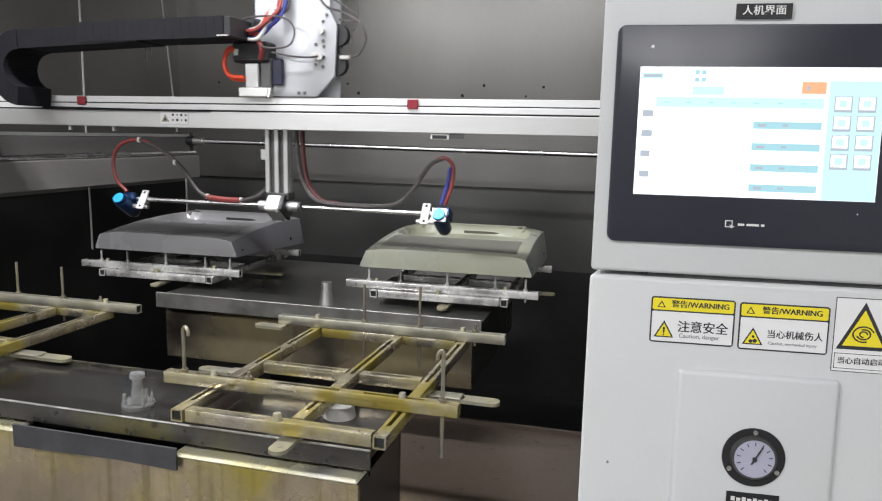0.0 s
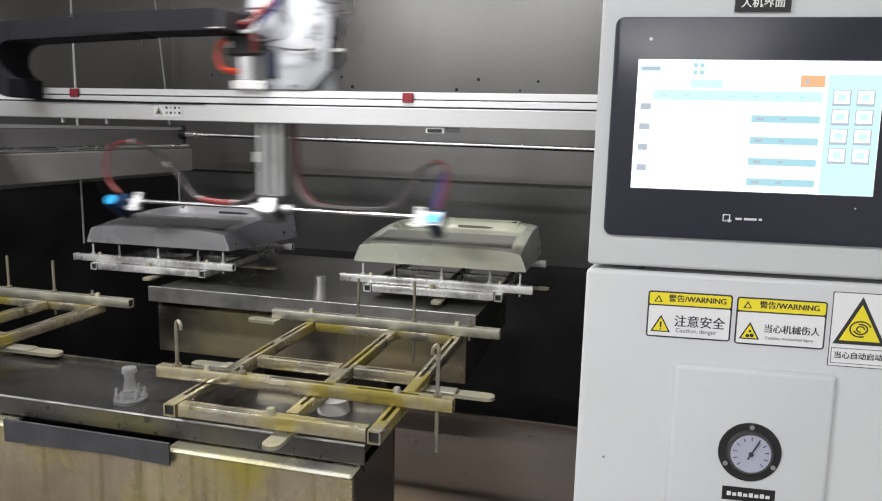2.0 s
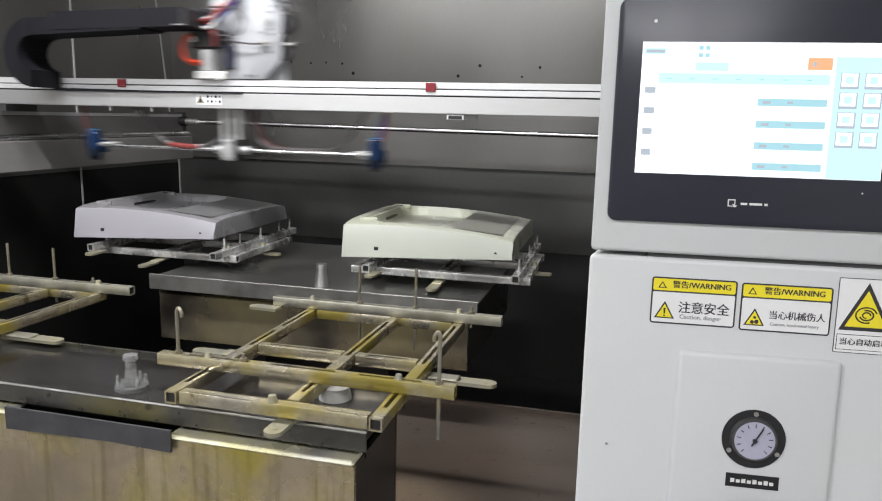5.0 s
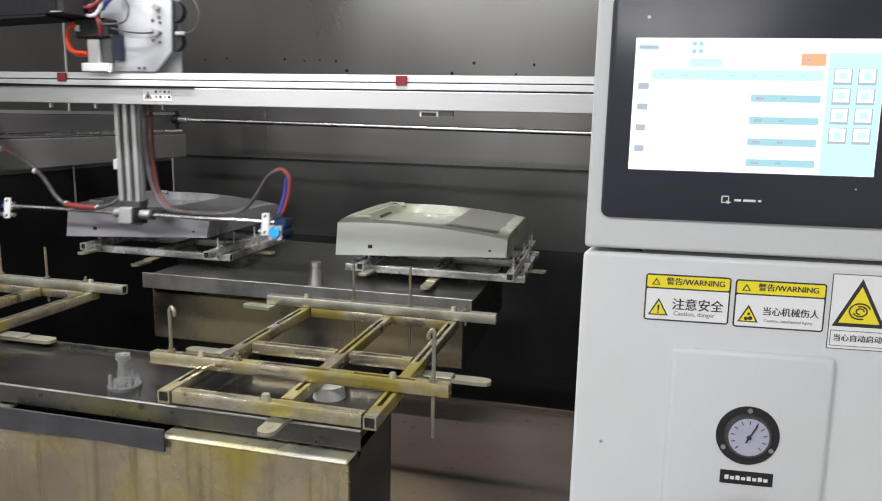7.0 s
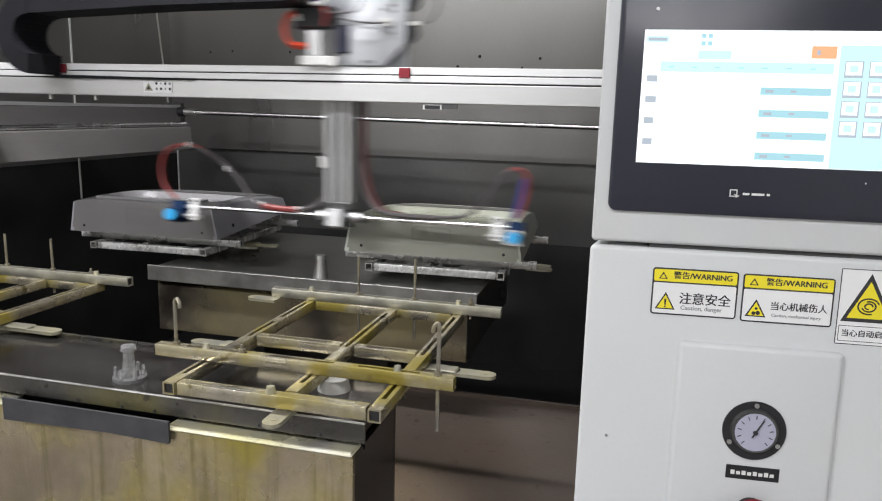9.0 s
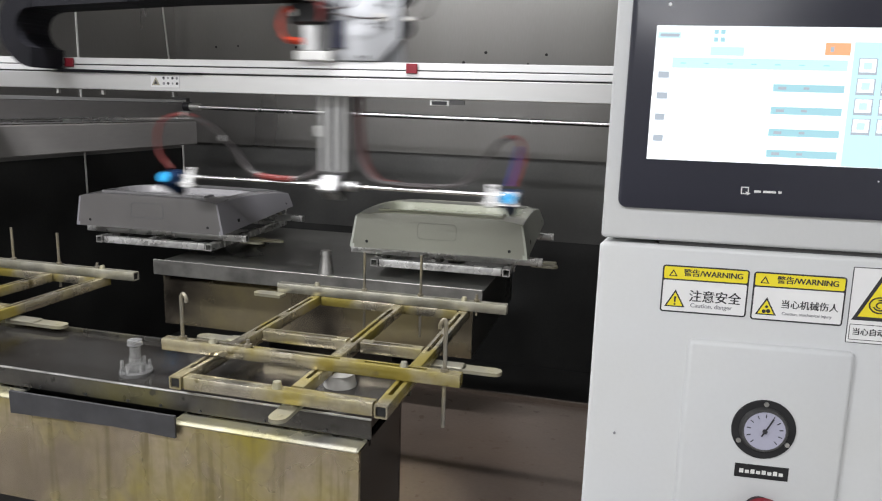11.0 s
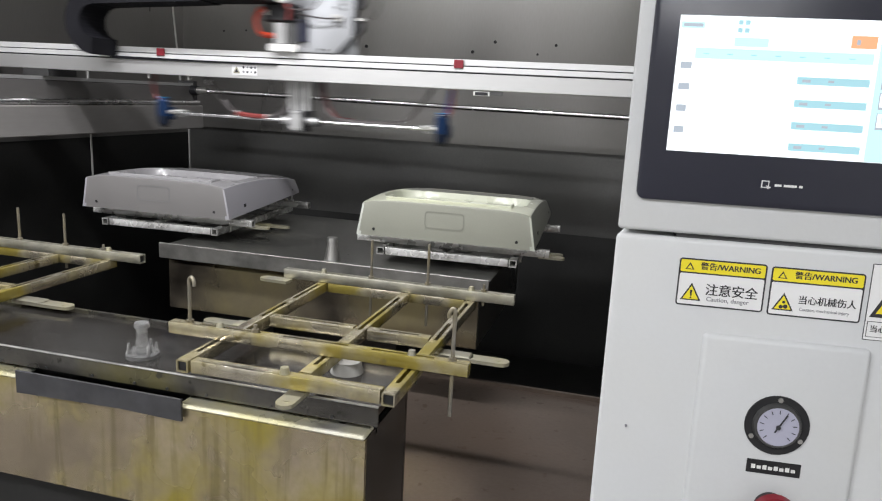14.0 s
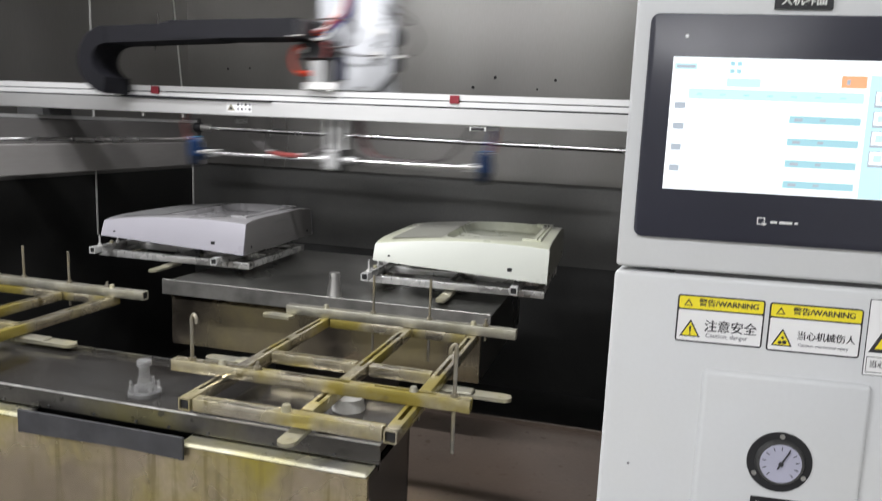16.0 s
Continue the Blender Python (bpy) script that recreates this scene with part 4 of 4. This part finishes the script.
for s in (-1, 1):
    xb, xg = s * 0.405, s * 0.450
    br = part("gun_bracket", B(xb - 0.010, xb + 0.010, -0.040, 0.018, 0.0057, 0.0105, bevel=0.001), WHITE, arm, "white clamp plate")
    part("clamp", B(xb - 0.009, xb + 0.009, -0.016, 0.006, -0.012, 0.0056, bevel=0.002), ALU_DULL, arm)
    for y in (-0.032, 0.010):
        part("hole", C((xb, y, 0.0106), (xb, y, 0.0112), 0.004, seg=10), HOLE, br)
    part("gun_stud", C((xb - s * 0.02, -0.030, 0.002), (xg - s * 0.012, -0.030, 0.002), 0.006, seg=10), STEEL, arm)
    part("spray_gun", cyl(C((xg, -0.03, -0.010), (xg, -0.03, 0.034), 0.0195, seg=20), (xg, -0.03, 0.034), (xg, -0.03, 0.0412), 0.0180, 0.0155), GUN_BLUE, arm, "blue anodised automatic spray gun")
    part("nozzle_body", cyl(C((xg, -0.03, -0.031), (xg, -0.03, -0.0102), 0.0178, 0.0188, seg=20), (xg, -0.03, -0.037), (xg, -0.03, -0.031), 0.0145, 0.0175), GUN_DARK, arm, "near-black navy nozzle body")
    part("rear_cap", C((xg, -0.03, 0.042), (xg, -0.03, 0.0465), 0.0165, 0.0155, seg=20), GUN_BLUE, arm)
    part("cap_face", C((xg, -0.03, 0.0466), (xg, -0.03, 0.0474), 0.0150, 0.0140, seg=20), GUN_CAP, arm, "bright blue adjusting cap")
    if s > 0:
        part("gun_flange", B(xg - 0.0178, xg + 0.0178, -0.0478, -0.0122, 0.0413, 0.0419), ALU_DULL, arm, "square flange")
    part("air_cap", C((xg, -0.03, -0.044), (xg, -0.03, -0.0371), 0.011, 0.0135, seg=16), BLACK, arm)
    part("gun_block", B(xg - 0.018, xg + 0.018, -0.016, 0.008, -0.022, 0.016, bevel=0.003), GUN_BLUE, arm)

# ---- operator cabinet: origin at the screen's lower left corner ----
CAB = pose(0, 0.754, 1.347, -3, 0, 4.352)
cab = thing("control_cabinet", CAB, "pale grey powder-coated steel control cabinet", "cabinet")


def shell(x0, x1, z0, z1, depth, r):
    bm = bmesh.new()
    box(bm, x0, x1, 0, depth, z0, z1)
    for v in bm.verts:
        if v.co.y > depth / 2 and v.co.x < x0 + 0.01:
            v.co.x += 0.05
    bmesh.ops.bevel(bm, geom=[e for e in bm.edges if any(v.co.y < 0.001 for v in e.verts)], offset=r, segments=3, affect="EDGES", profile=0.5)
    return bm


part("upper_body", shell(-0.0378, 0.50, -0.0795, 0.42, 0.30, 0.004), CABINET, cab)
part("lower_body", shell(-0.0384, 0.50, -1.33, -0.0838, 0.30, 0.005), CABINET, cab)
part("gap", B(0.02, 0.49, 0.006, 0.28, -0.0837, -0.0796), CABINET_IN, cab)
rp = B(0.0545, 0.2085, -0.0058, 0.0045, -0.62, -0.1752)
bmesh.ops.bevel(rp, geom=[e for e in rp.edges if any(v.co.y < 0 for v in e.verts)], offset=0.0056, segments=3, affect="EDGES", profile=0.5)
part("raised_panel", rp, CABINET, cab, "raised pressed panel")
part("dirt_speck", C((-0.0095, -0.0012, -0.282), (-0.0095, 0.001, -0.282), 0.0014, seg=8), INK_GREY, cab)
np_ = part("name_plate", B(0.0862, 0.1363, -0.003, -0.0003, 0.171, 0.1848), BLACK, cab, "black plate with white characters")
lettering("人机界面", 0.0095, WHITE, np_, 0.111, 0.178, -0.0033, "CENTER", 1.05)
bp_ = part("gauge_plate", B(0.1095, 0.1600, -0.0062, -0.0029, -0.3115, -0.2975), BLACK, cab, "black plate under the gauge")
for i in range(8):
    part("mark", B(0.114 + i * 0.0053, 0.1178 + i * 0.0053, -0.0068, -0.0063, -0.3068, -0.3025 - 0.0010 * (i % 2)), WHITE, bp_)
part("push_button", C((0.136, -0.030, -0.345), (0.136, -0.0225, -0.345), 0.0200, 0.0215, seg=28), RED, cab, "red mushroom push button")
part("button_face", C((0.136, -0.0312, -0.345), (0.136, -0.0301, -0.345), 0.0130, seg=24), material("dark_maroon_plastic", (0.05, 0.02, 0.022), 0.4), cab)
part("button_neck", C((0.136, -0.0224, -0.345), (0.136, -0.003, -0.345), 0.015, seg=24), BLACK, cab)

# pressure gauge
gauge = thing("pressure_gauge", CAB @ pose(0.1325, -0.003, -0.2600), "round pressure gauge with a black flange on the cabinet", "gauge")
part("flange", C((0, -0.004, 0), (0, 0, 0), 0.0300, 0.0308, seg=40), BLACK, gauge, "black flange with three screws")
part("rim", C((0, -0.0075, 0), (0, -0.004, 0), 0.0215, 0.0232, seg=36), DARK_STEEL, gauge)
dial = part("dial", C((0, -0.0083, 0), (0, -0.0076, 0), 0.0192, seg=36), DIAL, gauge, "pale dial")
for i in range(11):
    a = radians(225 - 27 * i)
    tk = B(-0.0004, 0.0004, -0.0087, -0.0084, 0.0135, 0.0172)
    tk.transform(Matrix.Rotation(-a + radians(90), 4, "Y"))
    part("tick", tk, INK, dial)
nd = B(-0.0007, 0.0007, -0.0097, -0.0091, -0.006, 0.0150)
nd.transform(Matrix.Rotation(radians(28), 4, "Y"))
part("needle", nd, INK, dial)
part("hub", C((0, -0.0105, 0), (0, -0.0085, 0), 0.0022, seg=12), INK, dial)
for a in (90, 210, 330):
    x, z = 0.0262 * math.cos(radians(a)), 0.0262 * math.sin(radians(a))
    part("screw", C((x, -0.0055, z), (x, -0.0041, z), 0.0024, seg=10), STEEL, gauge)


# warning stickers
def tri_pts(x0, x1, z0, z1):
    return [(x0, z0), (x1, z0), ((x0 + x1) / 2, z1)]


def warning(x0, x1, z0, z1, text, sub, sign):
    s = part("warning_sticker", prism(bmesh.new(), rounded(x0, x1, z0, z1, 0.003), -0.0005, -0.0001), INK, cab, "white and yellow warning sticker with black border")
    e = 0.0015
    zb = z1 - 0.0135
    part("field", prism(bmesh.new(), rounded(x0 + e, x1 - e, z0 + e, zb - e, 0.0015), -0.0008, -0.00052), STICKER, s)
    part("band", prism(bmesh.new(), rounded(x0 + e, x1 - e, zb, z1 - e, 0.0015), -0.0008, -0.00052), YELLOW, s, "yellow header band")
    lettering("警告/WARNING", 0.0078, INK, s, (x0 + x1) / 2 + 0.007, (zb + z1) / 2 - 0.0005, -0.0009, "CENTER", 1.0, 0.05)
    part("small_triangle", prism(bmesh.new(), tri_pts(x0 + 0.006, x0 + 0.0145, zb + 0.0025, zb + 0.0095), -0.00095, -0.00082), INK, s)
    part("small_triangle", prism(bmesh.new(), tri_pts(x0 + 0.0077, x0 + 0.0128, zb + 0.0033, zb + 0.0075), -0.0011, -0.00097), YELLOW, s)
    zc = z0 + 0.0055
    part("triangle", prism(bmesh.new(), tri_pts(x0 + 0.004, x0 + 0.0235, zc, zc + 0.0175), -0.00095, -0.00082), INK, s)
    part("triangle_field", prism(bmesh.new(), tri_pts(x0 + 0.0062, x0 + 0.0213, zc + 0.0012, zc + 0.0146), -0.0011, -0.00097), YELLOW, s)
    if sign == "bang":
        part("symbol", prism(bmesh.new(), [(x0 + 0.0131, zc + 0.0045), (x0 + 0.0144, zc + 0.0045), (x0 + 0.0148, zc + 0.0105), (x0 + 0.0127, zc + 0.0105)], -0.0013, -0.00112), INK, s)
        part("symbol", C((x0 + 0.01375, -0.0013, zc + 0.0028), (x0 + 0.01375, -0.00112, zc + 0.0028), 0.0009, seg=10), INK, s)
    else:
        for dx, dz, r in ((-0.0018, 0.0035, 0.0019), (0.0022, 0.0040, 0.0021), (0.0004, 0.0082, 0.0014)):
            part("symbol", C((x0 + 0.01375 + dx, -0.0013, zc + dz), (x0 + 0.01375 + dx, -0.00112, zc + dz), r, seg=9), INK, s)
    lettering(text, 0.0125 if len(text) < 5 else 0.0089, INK, s, x0 + 0.0265, zc + 0.0112, -0.0009, "LEFT", 0.98)
    lettering(sub, 0.0061 if len(sub) < 20 else 0.0042, INK_GREY, s, x0 + 0.0285, zc + 0.0025, -0.0009, "LEFT", 1.0)
    return s


warning(0.0248, 0.1062, -0.1500, -0.1028, "注意安全", "Caution, danger", "bang")
warning(0.1103, 0.1940, -0.1513, -0.1037, "当心机械伤人", "Caution, mechanical injury", "gear")
s3 = part("warning_sticker", prism(bmesh.new(), rounded(0.1983, 0.2520, -0.1665, -0.0930, 0.001), -0.0005, -0.0001), INK, cab, "tall white warning sticker with a yellow triangle")
part("field", B(0.1990, 0.2513, -0.0008, -0.00052, -0.1658, -0.0937), STICKER, s3)
part("triangle", prism(bmesh.new(), tri_pts(0.2012, 0.2490, -0.1440, -0.0968), -0.00095, -0.00082), INK, s3, "black-edged yellow triangle")
part("triangle_field", prism(bmesh.new(), tri_pts(0.2066, 0.2436, -0.1404, -0.1045), -0.0011, -0.00097), YELLOW, s3)
for r, a0, cx, cz in ((0.0095, 20, 0.2251, -0.1285), (0.0062, 200, 0.2251, -0.1285), (0.0035, 0, 0.2251, -0.1285)):
    part("symbol", pipe(bmesh.new(), [(cx + r * math.cos(radians(a0 + k * 30)), -0.0012, cz + r * 0.8 * math.sin(radians(a0 + k * 30))) for k in range(10)], 0.0007, 6, 2), INK, s3)
part("text_frame", B(0.2005, 0.2498, -0.00095, -0.00082, -0.1634, -0.1480), INK, s3)
part("text_field", B(0.2011, 0.2492, -0.0011, -0.00097, -0.1628, -0.1486), STICKER, s3)
lettering("当心自动启动", 0.0074, INK, s3, 0.2251, -0.1556, -0.0013, "CENTER", 1.0)

# ---- touch panel ----
hmi = thing("touch_panel", CAB, "dark-framed touch panel with a bright screen set in the cabinet", "screen")
part("bezel", prism(bmesh.new(), rounded(-0.0235, 0.2465, -0.0480, 0.1655, 0.008), -0.0040, 0.004, bevel=0.0012), BEZEL, hmi, "dark blue-black plastic bezel")
Y1 = -0.0043
scr = part("screen", B(0, 0.2227, Y1, -0.00401, 0, 0.1253), LCD_WHITE, hmi, "bright white display")


def wid(x0, x1, z0, z1, mat, lift=1):
    part("widget", B(x0, x1, Y1 - 0.0002 * lift, Y1 - 0.0002 * (lift - 1) - 0.00002, z0, z1), mat, scr)


wid(0.0015, 0.0225, 0.1135, 0.1195, LCD_CYAN)
wid(0.0035, 0.0210, 0.1150, 0.1180, LCD_GREY, 2)
for x, z in ((0.052, 0.118), (0.058, 0.118), (0.052, 0.111), (0.058, 0.111)):
    wid(x, x + 0.004, z, z + 0.004, LCD_TEAL)
wid(0.050, 0.080, 0.0985, 0.1065, LCD_CYAN)
wid(0.0165, 0.1705, 0.0865, 0.0962, LCD_CYAN)
for i in range(7):
    wid(0.024 + i * 0.021, 0.029 + i * 0.021, 0.0905, 0.0915, LCD_TEAL, 2)
wid(0.1500, 0.1715, 0.1005, 0.1115, LCD_ORANGE)
wid(0.1545, 0.1575, 0.1035, 0.1080, LCD_GREY, 2)
wid(0.1745, 0.2222, 0.0005, 0.1125, LCD_CYAN)
for i, z in enumerate((0.0668, 0.0462, 0.0260, 0.0065)):
    wid(0.1085, 0.1700, z, z + 0.0068, LCD_TEAL)
    wid(0.113, 0.120, z + 0.002, z + 0.0045, LCD_GREY, 2)
    wid(0.135, 0.140, z + 0.0025, z + 0.0045, LCD_GREY, 2)
for i, z in enumerate((0.0770, 0.0575, 0.0375, 0.0175)):
    wid(0.0045, 0.0145 - 0.001 * (i > 1), z, z + 0.006, LCD_GREY)
for i in range(4):
    for j in range(2):
        x, z = 0.1795 + j * 0.0208, 0.0835 - i * 0.0180
        wid(x, x + 0.0160, z, z + 0.0150, LCD_GREY, 2)
        wid(x + 0.0010, x + 0.0146, z + 0.0024, z + 0.0142, LCD_WHITE, 3)
        wid(x + 0.0042, x + 0.0112, z + 0.0048, z + 0.0112, LCD_CYAN, 4)
part("logo_mark", B(0.0895, 0.0965, -0.0044, -0.0040, -0.0295, -0.0225), WHITE, hmi)
part("logo_mark", B(0.0905, 0.0955, -0.0046, -0.00442, -0.0285, -0.0235), BEZEL, hmi)
part("logo_mark", prism(bmesh.new(), [(0.0935, -0.0268), (0.0985, -0.0285), (0.0955, -0.0305)], -0.0050, -0.00465), WHITE, hmi)
for x0, x1 in ((0.1015, 0.1075), (0.1095, 0.1210), (0.1230, 0.1260)):
    part("logo_bar", B(x0, x1, -0.0044, -0.0040, -0.0276, -0.0254), WHITE, hmi)
part("indicator", C((0.0105, -0.0046, 0.1445), (0.0105, -0.0040, 0.1445), 0.0017, seg=10), STICKER, hmi)
part("indicator", C((0.2085, -0.0046, -0.0120), (0.2085, -0.0040, -0.0120), 0.0008, seg=8), STICKER, hmi)


# ---- what moves ----
def motions():
    # gantry along the booth
    ys = [(0, 1.655), (1, 1.665), (2, 1.66), (2.35, 1.66), (2.5, 1.74), (2.75, 1.85), (3, 1.86), (4.2, 1.857), (4.7, 1.855), (5.4, 1.80), (5.9, 1.66), (6.3, 1.655), (7, 1.65), (7.5, 1.645), (8, 1.63),
          (8.7, 1.63), (10.8, 1.633), (11.5, 1.632), (11.75, 1.66), (12, 1.765), (12.5, 1.80), (13, 1.85), (13.5, 1.905), (14, 1.97), (14.25, 2.02), (14.5, 2.03), (14.7, 2.03), (14.85, 1.96), (15, 1.922), (16, 1.92)]
    walk(gantry, [(t, pose(0, y, 0)) for t, y in ys])
    xs = [(0, -0.897), (0.1, -0.872), (0.2, -0.82), (0.3, -0.78), (0.4, -0.735), (0.5, -0.708), (0.6, -0.674), (0.7, -0.644), (0.8, -0.615), (1, -0.61), (1.1, -0.632), (1.2, -0.764), (1.3, -0.88), (1.4, -1.04), (1.5, -1.17),
          (1.6, -1.29), (1.7, -1.29), (1.8, -1.194), (1.9, -1.06), (2, -0.90), (2.1, -0.763), (2.2, -0.645), (2.3, -0.607), (2.5, -0.605), (3.2, -0.615), (3.45, -0.62), (3.5, -0.635), (3.6, -0.77), (3.7, -0.92), (3.8, -1.11),
          (3.9, -1.24), (4, -1.303), (4.1, -1.26), (4.2, -1.08), (4.45, -0.71), (4.55, -0.63), (4.7, -0.63), (4.95, -1.0), (5.2, -1.30), (5.35, -1.30), (5.9, -1.28), (6.1, -1.15), (6.3, -0.86), (6.4, -0.70), (6.5, -0.632), (6.6, -0.69), (6.7, -0.82), (6.8, -0.99), (6.9, -1.15), (7, -1.30),
          (7.1, -1.31), (7.2, -1.215), (7.3, -1.06), (7.4, -0.86), (7.5, -0.714), (7.6, -0.632), (7.9, -0.615), (8.7, -0.611), (8.9, -0.615), (9.15, -0.95), (9.4, -1.30), (9.5, -1.31), (9.75, -0.95), (10, -0.63), (10.1, -0.63), (10.35, -0.98), (10.6, -1.30), (10.7, -1.25),
          (10.8, -1.10), (10.9, -0.93), (11, -0.73), (11.1, -0.65), (11.2, -0.655), (11.3, -0.79), (11.4, -0.97), (11.5, -1.14), (11.6, -1.29), (11.7, -1.313), (12, -1.33), (12.5, -1.318), (12.6, -1.27), (12.7, -1.16), (12.8, -1.01), (12.9, -0.86), (13, -0.70),
          (13.1, -0.645), (13.2, -0.69), (13.3, -0.81), (13.4, -0.95), (13.5, -1.09), (13.6, -1.22), (13.7, -1.30), (13.8, -1.27), (13.9, -1.16), (14, -1.01), (14.1, -0.87), (14.2, -0.71), (14.3, -0.65), (14.5, -0.63), (15.75, -0.625), (15.85, -0.65), (15.9, -0.69), (16, -0.88)]
    zs = [(0, 1.214), (0.2, 1.197), (0.4, 1.19), (1.1, 1.187), (1.5, 1.175), (1.6, 1.187), (2.3, 1.193), (2.4, 1.216), (2.6, 1.256), (2.9, 1.288), (4.2, 1.29), (5.35, 1.29), (5.9, 1.18), (6.3, 1.165), (6.4, 1.15), (6.6, 1.145), (6.9, 1.137), (7, 1.118), (7.1, 1.098),
          (7.5, 1.088), (7.6, 1.084), (8, 1.085), (8.1, 1.105), (8.2, 1.134), (8.7, 1.128), (9.4, 1.13), (10.1, 1.155), (10.7, 1.185), (11.25, 1.2), (11.4, 1.222), (11.7, 1.217), (11.8, 1.247), (12, 1.286), (12.2, 1.292), (16, 1.292)]
    turns = [(0, 55), (2.35, 55), (2.6, 0), (5.35, 0), (5.8, 82), (8.7, 82), (10.4, 70), (10.8, 62), (11.7, 55), (12, 0), (16, 0)]

    def at(rows, t):
        return float(np.interp(t, [r[0] for r in rows], [r[1] for r in rows]))
    walk(carriage, [(t, pose(x, 0, 0)) for t, x in xs])
    walk(bend, [(t, pose(-1.3945 + (x + 0.628) / 2, 0, 0)) for t, x in xs])
    times = sorted({t for r in (xs, zs, turns) for t, _ in r})
    walk(column, [(t, pose(at(xs, t), 0, at(zs, t))) for t in times])
    walk(arm, [(t, pose(at(xs, t), 0.062, at(zs, t), at(turns, t))) for t in times])
    # housings and their fixtures turn a quarter at a time
    quarter = [(0, 1.4), (2.45, 1.4), (2.6, 19), (2.75, 53), (2.9, 82), (3.05, 90.8), (8.08, 90.8), (8.2, 106), (8.35, 143), (8.5, 175), (8.65, 182), (14.72, 182), (14.85, 191), (15, 220), (15.15, 251), (15.3, 268), (15.4, 271.2), (16, 271.2)]
    for k, (x, y) in AX.items():
        walk(rear_fix[k], [(t, pose(x, y, 0.946, 0, 0, a)) for t, a in quarter])
        walk(pieces[k], [(t, pose(x, y, 1.0165, 0, 0, a)) for t, a in quarter])


motions()
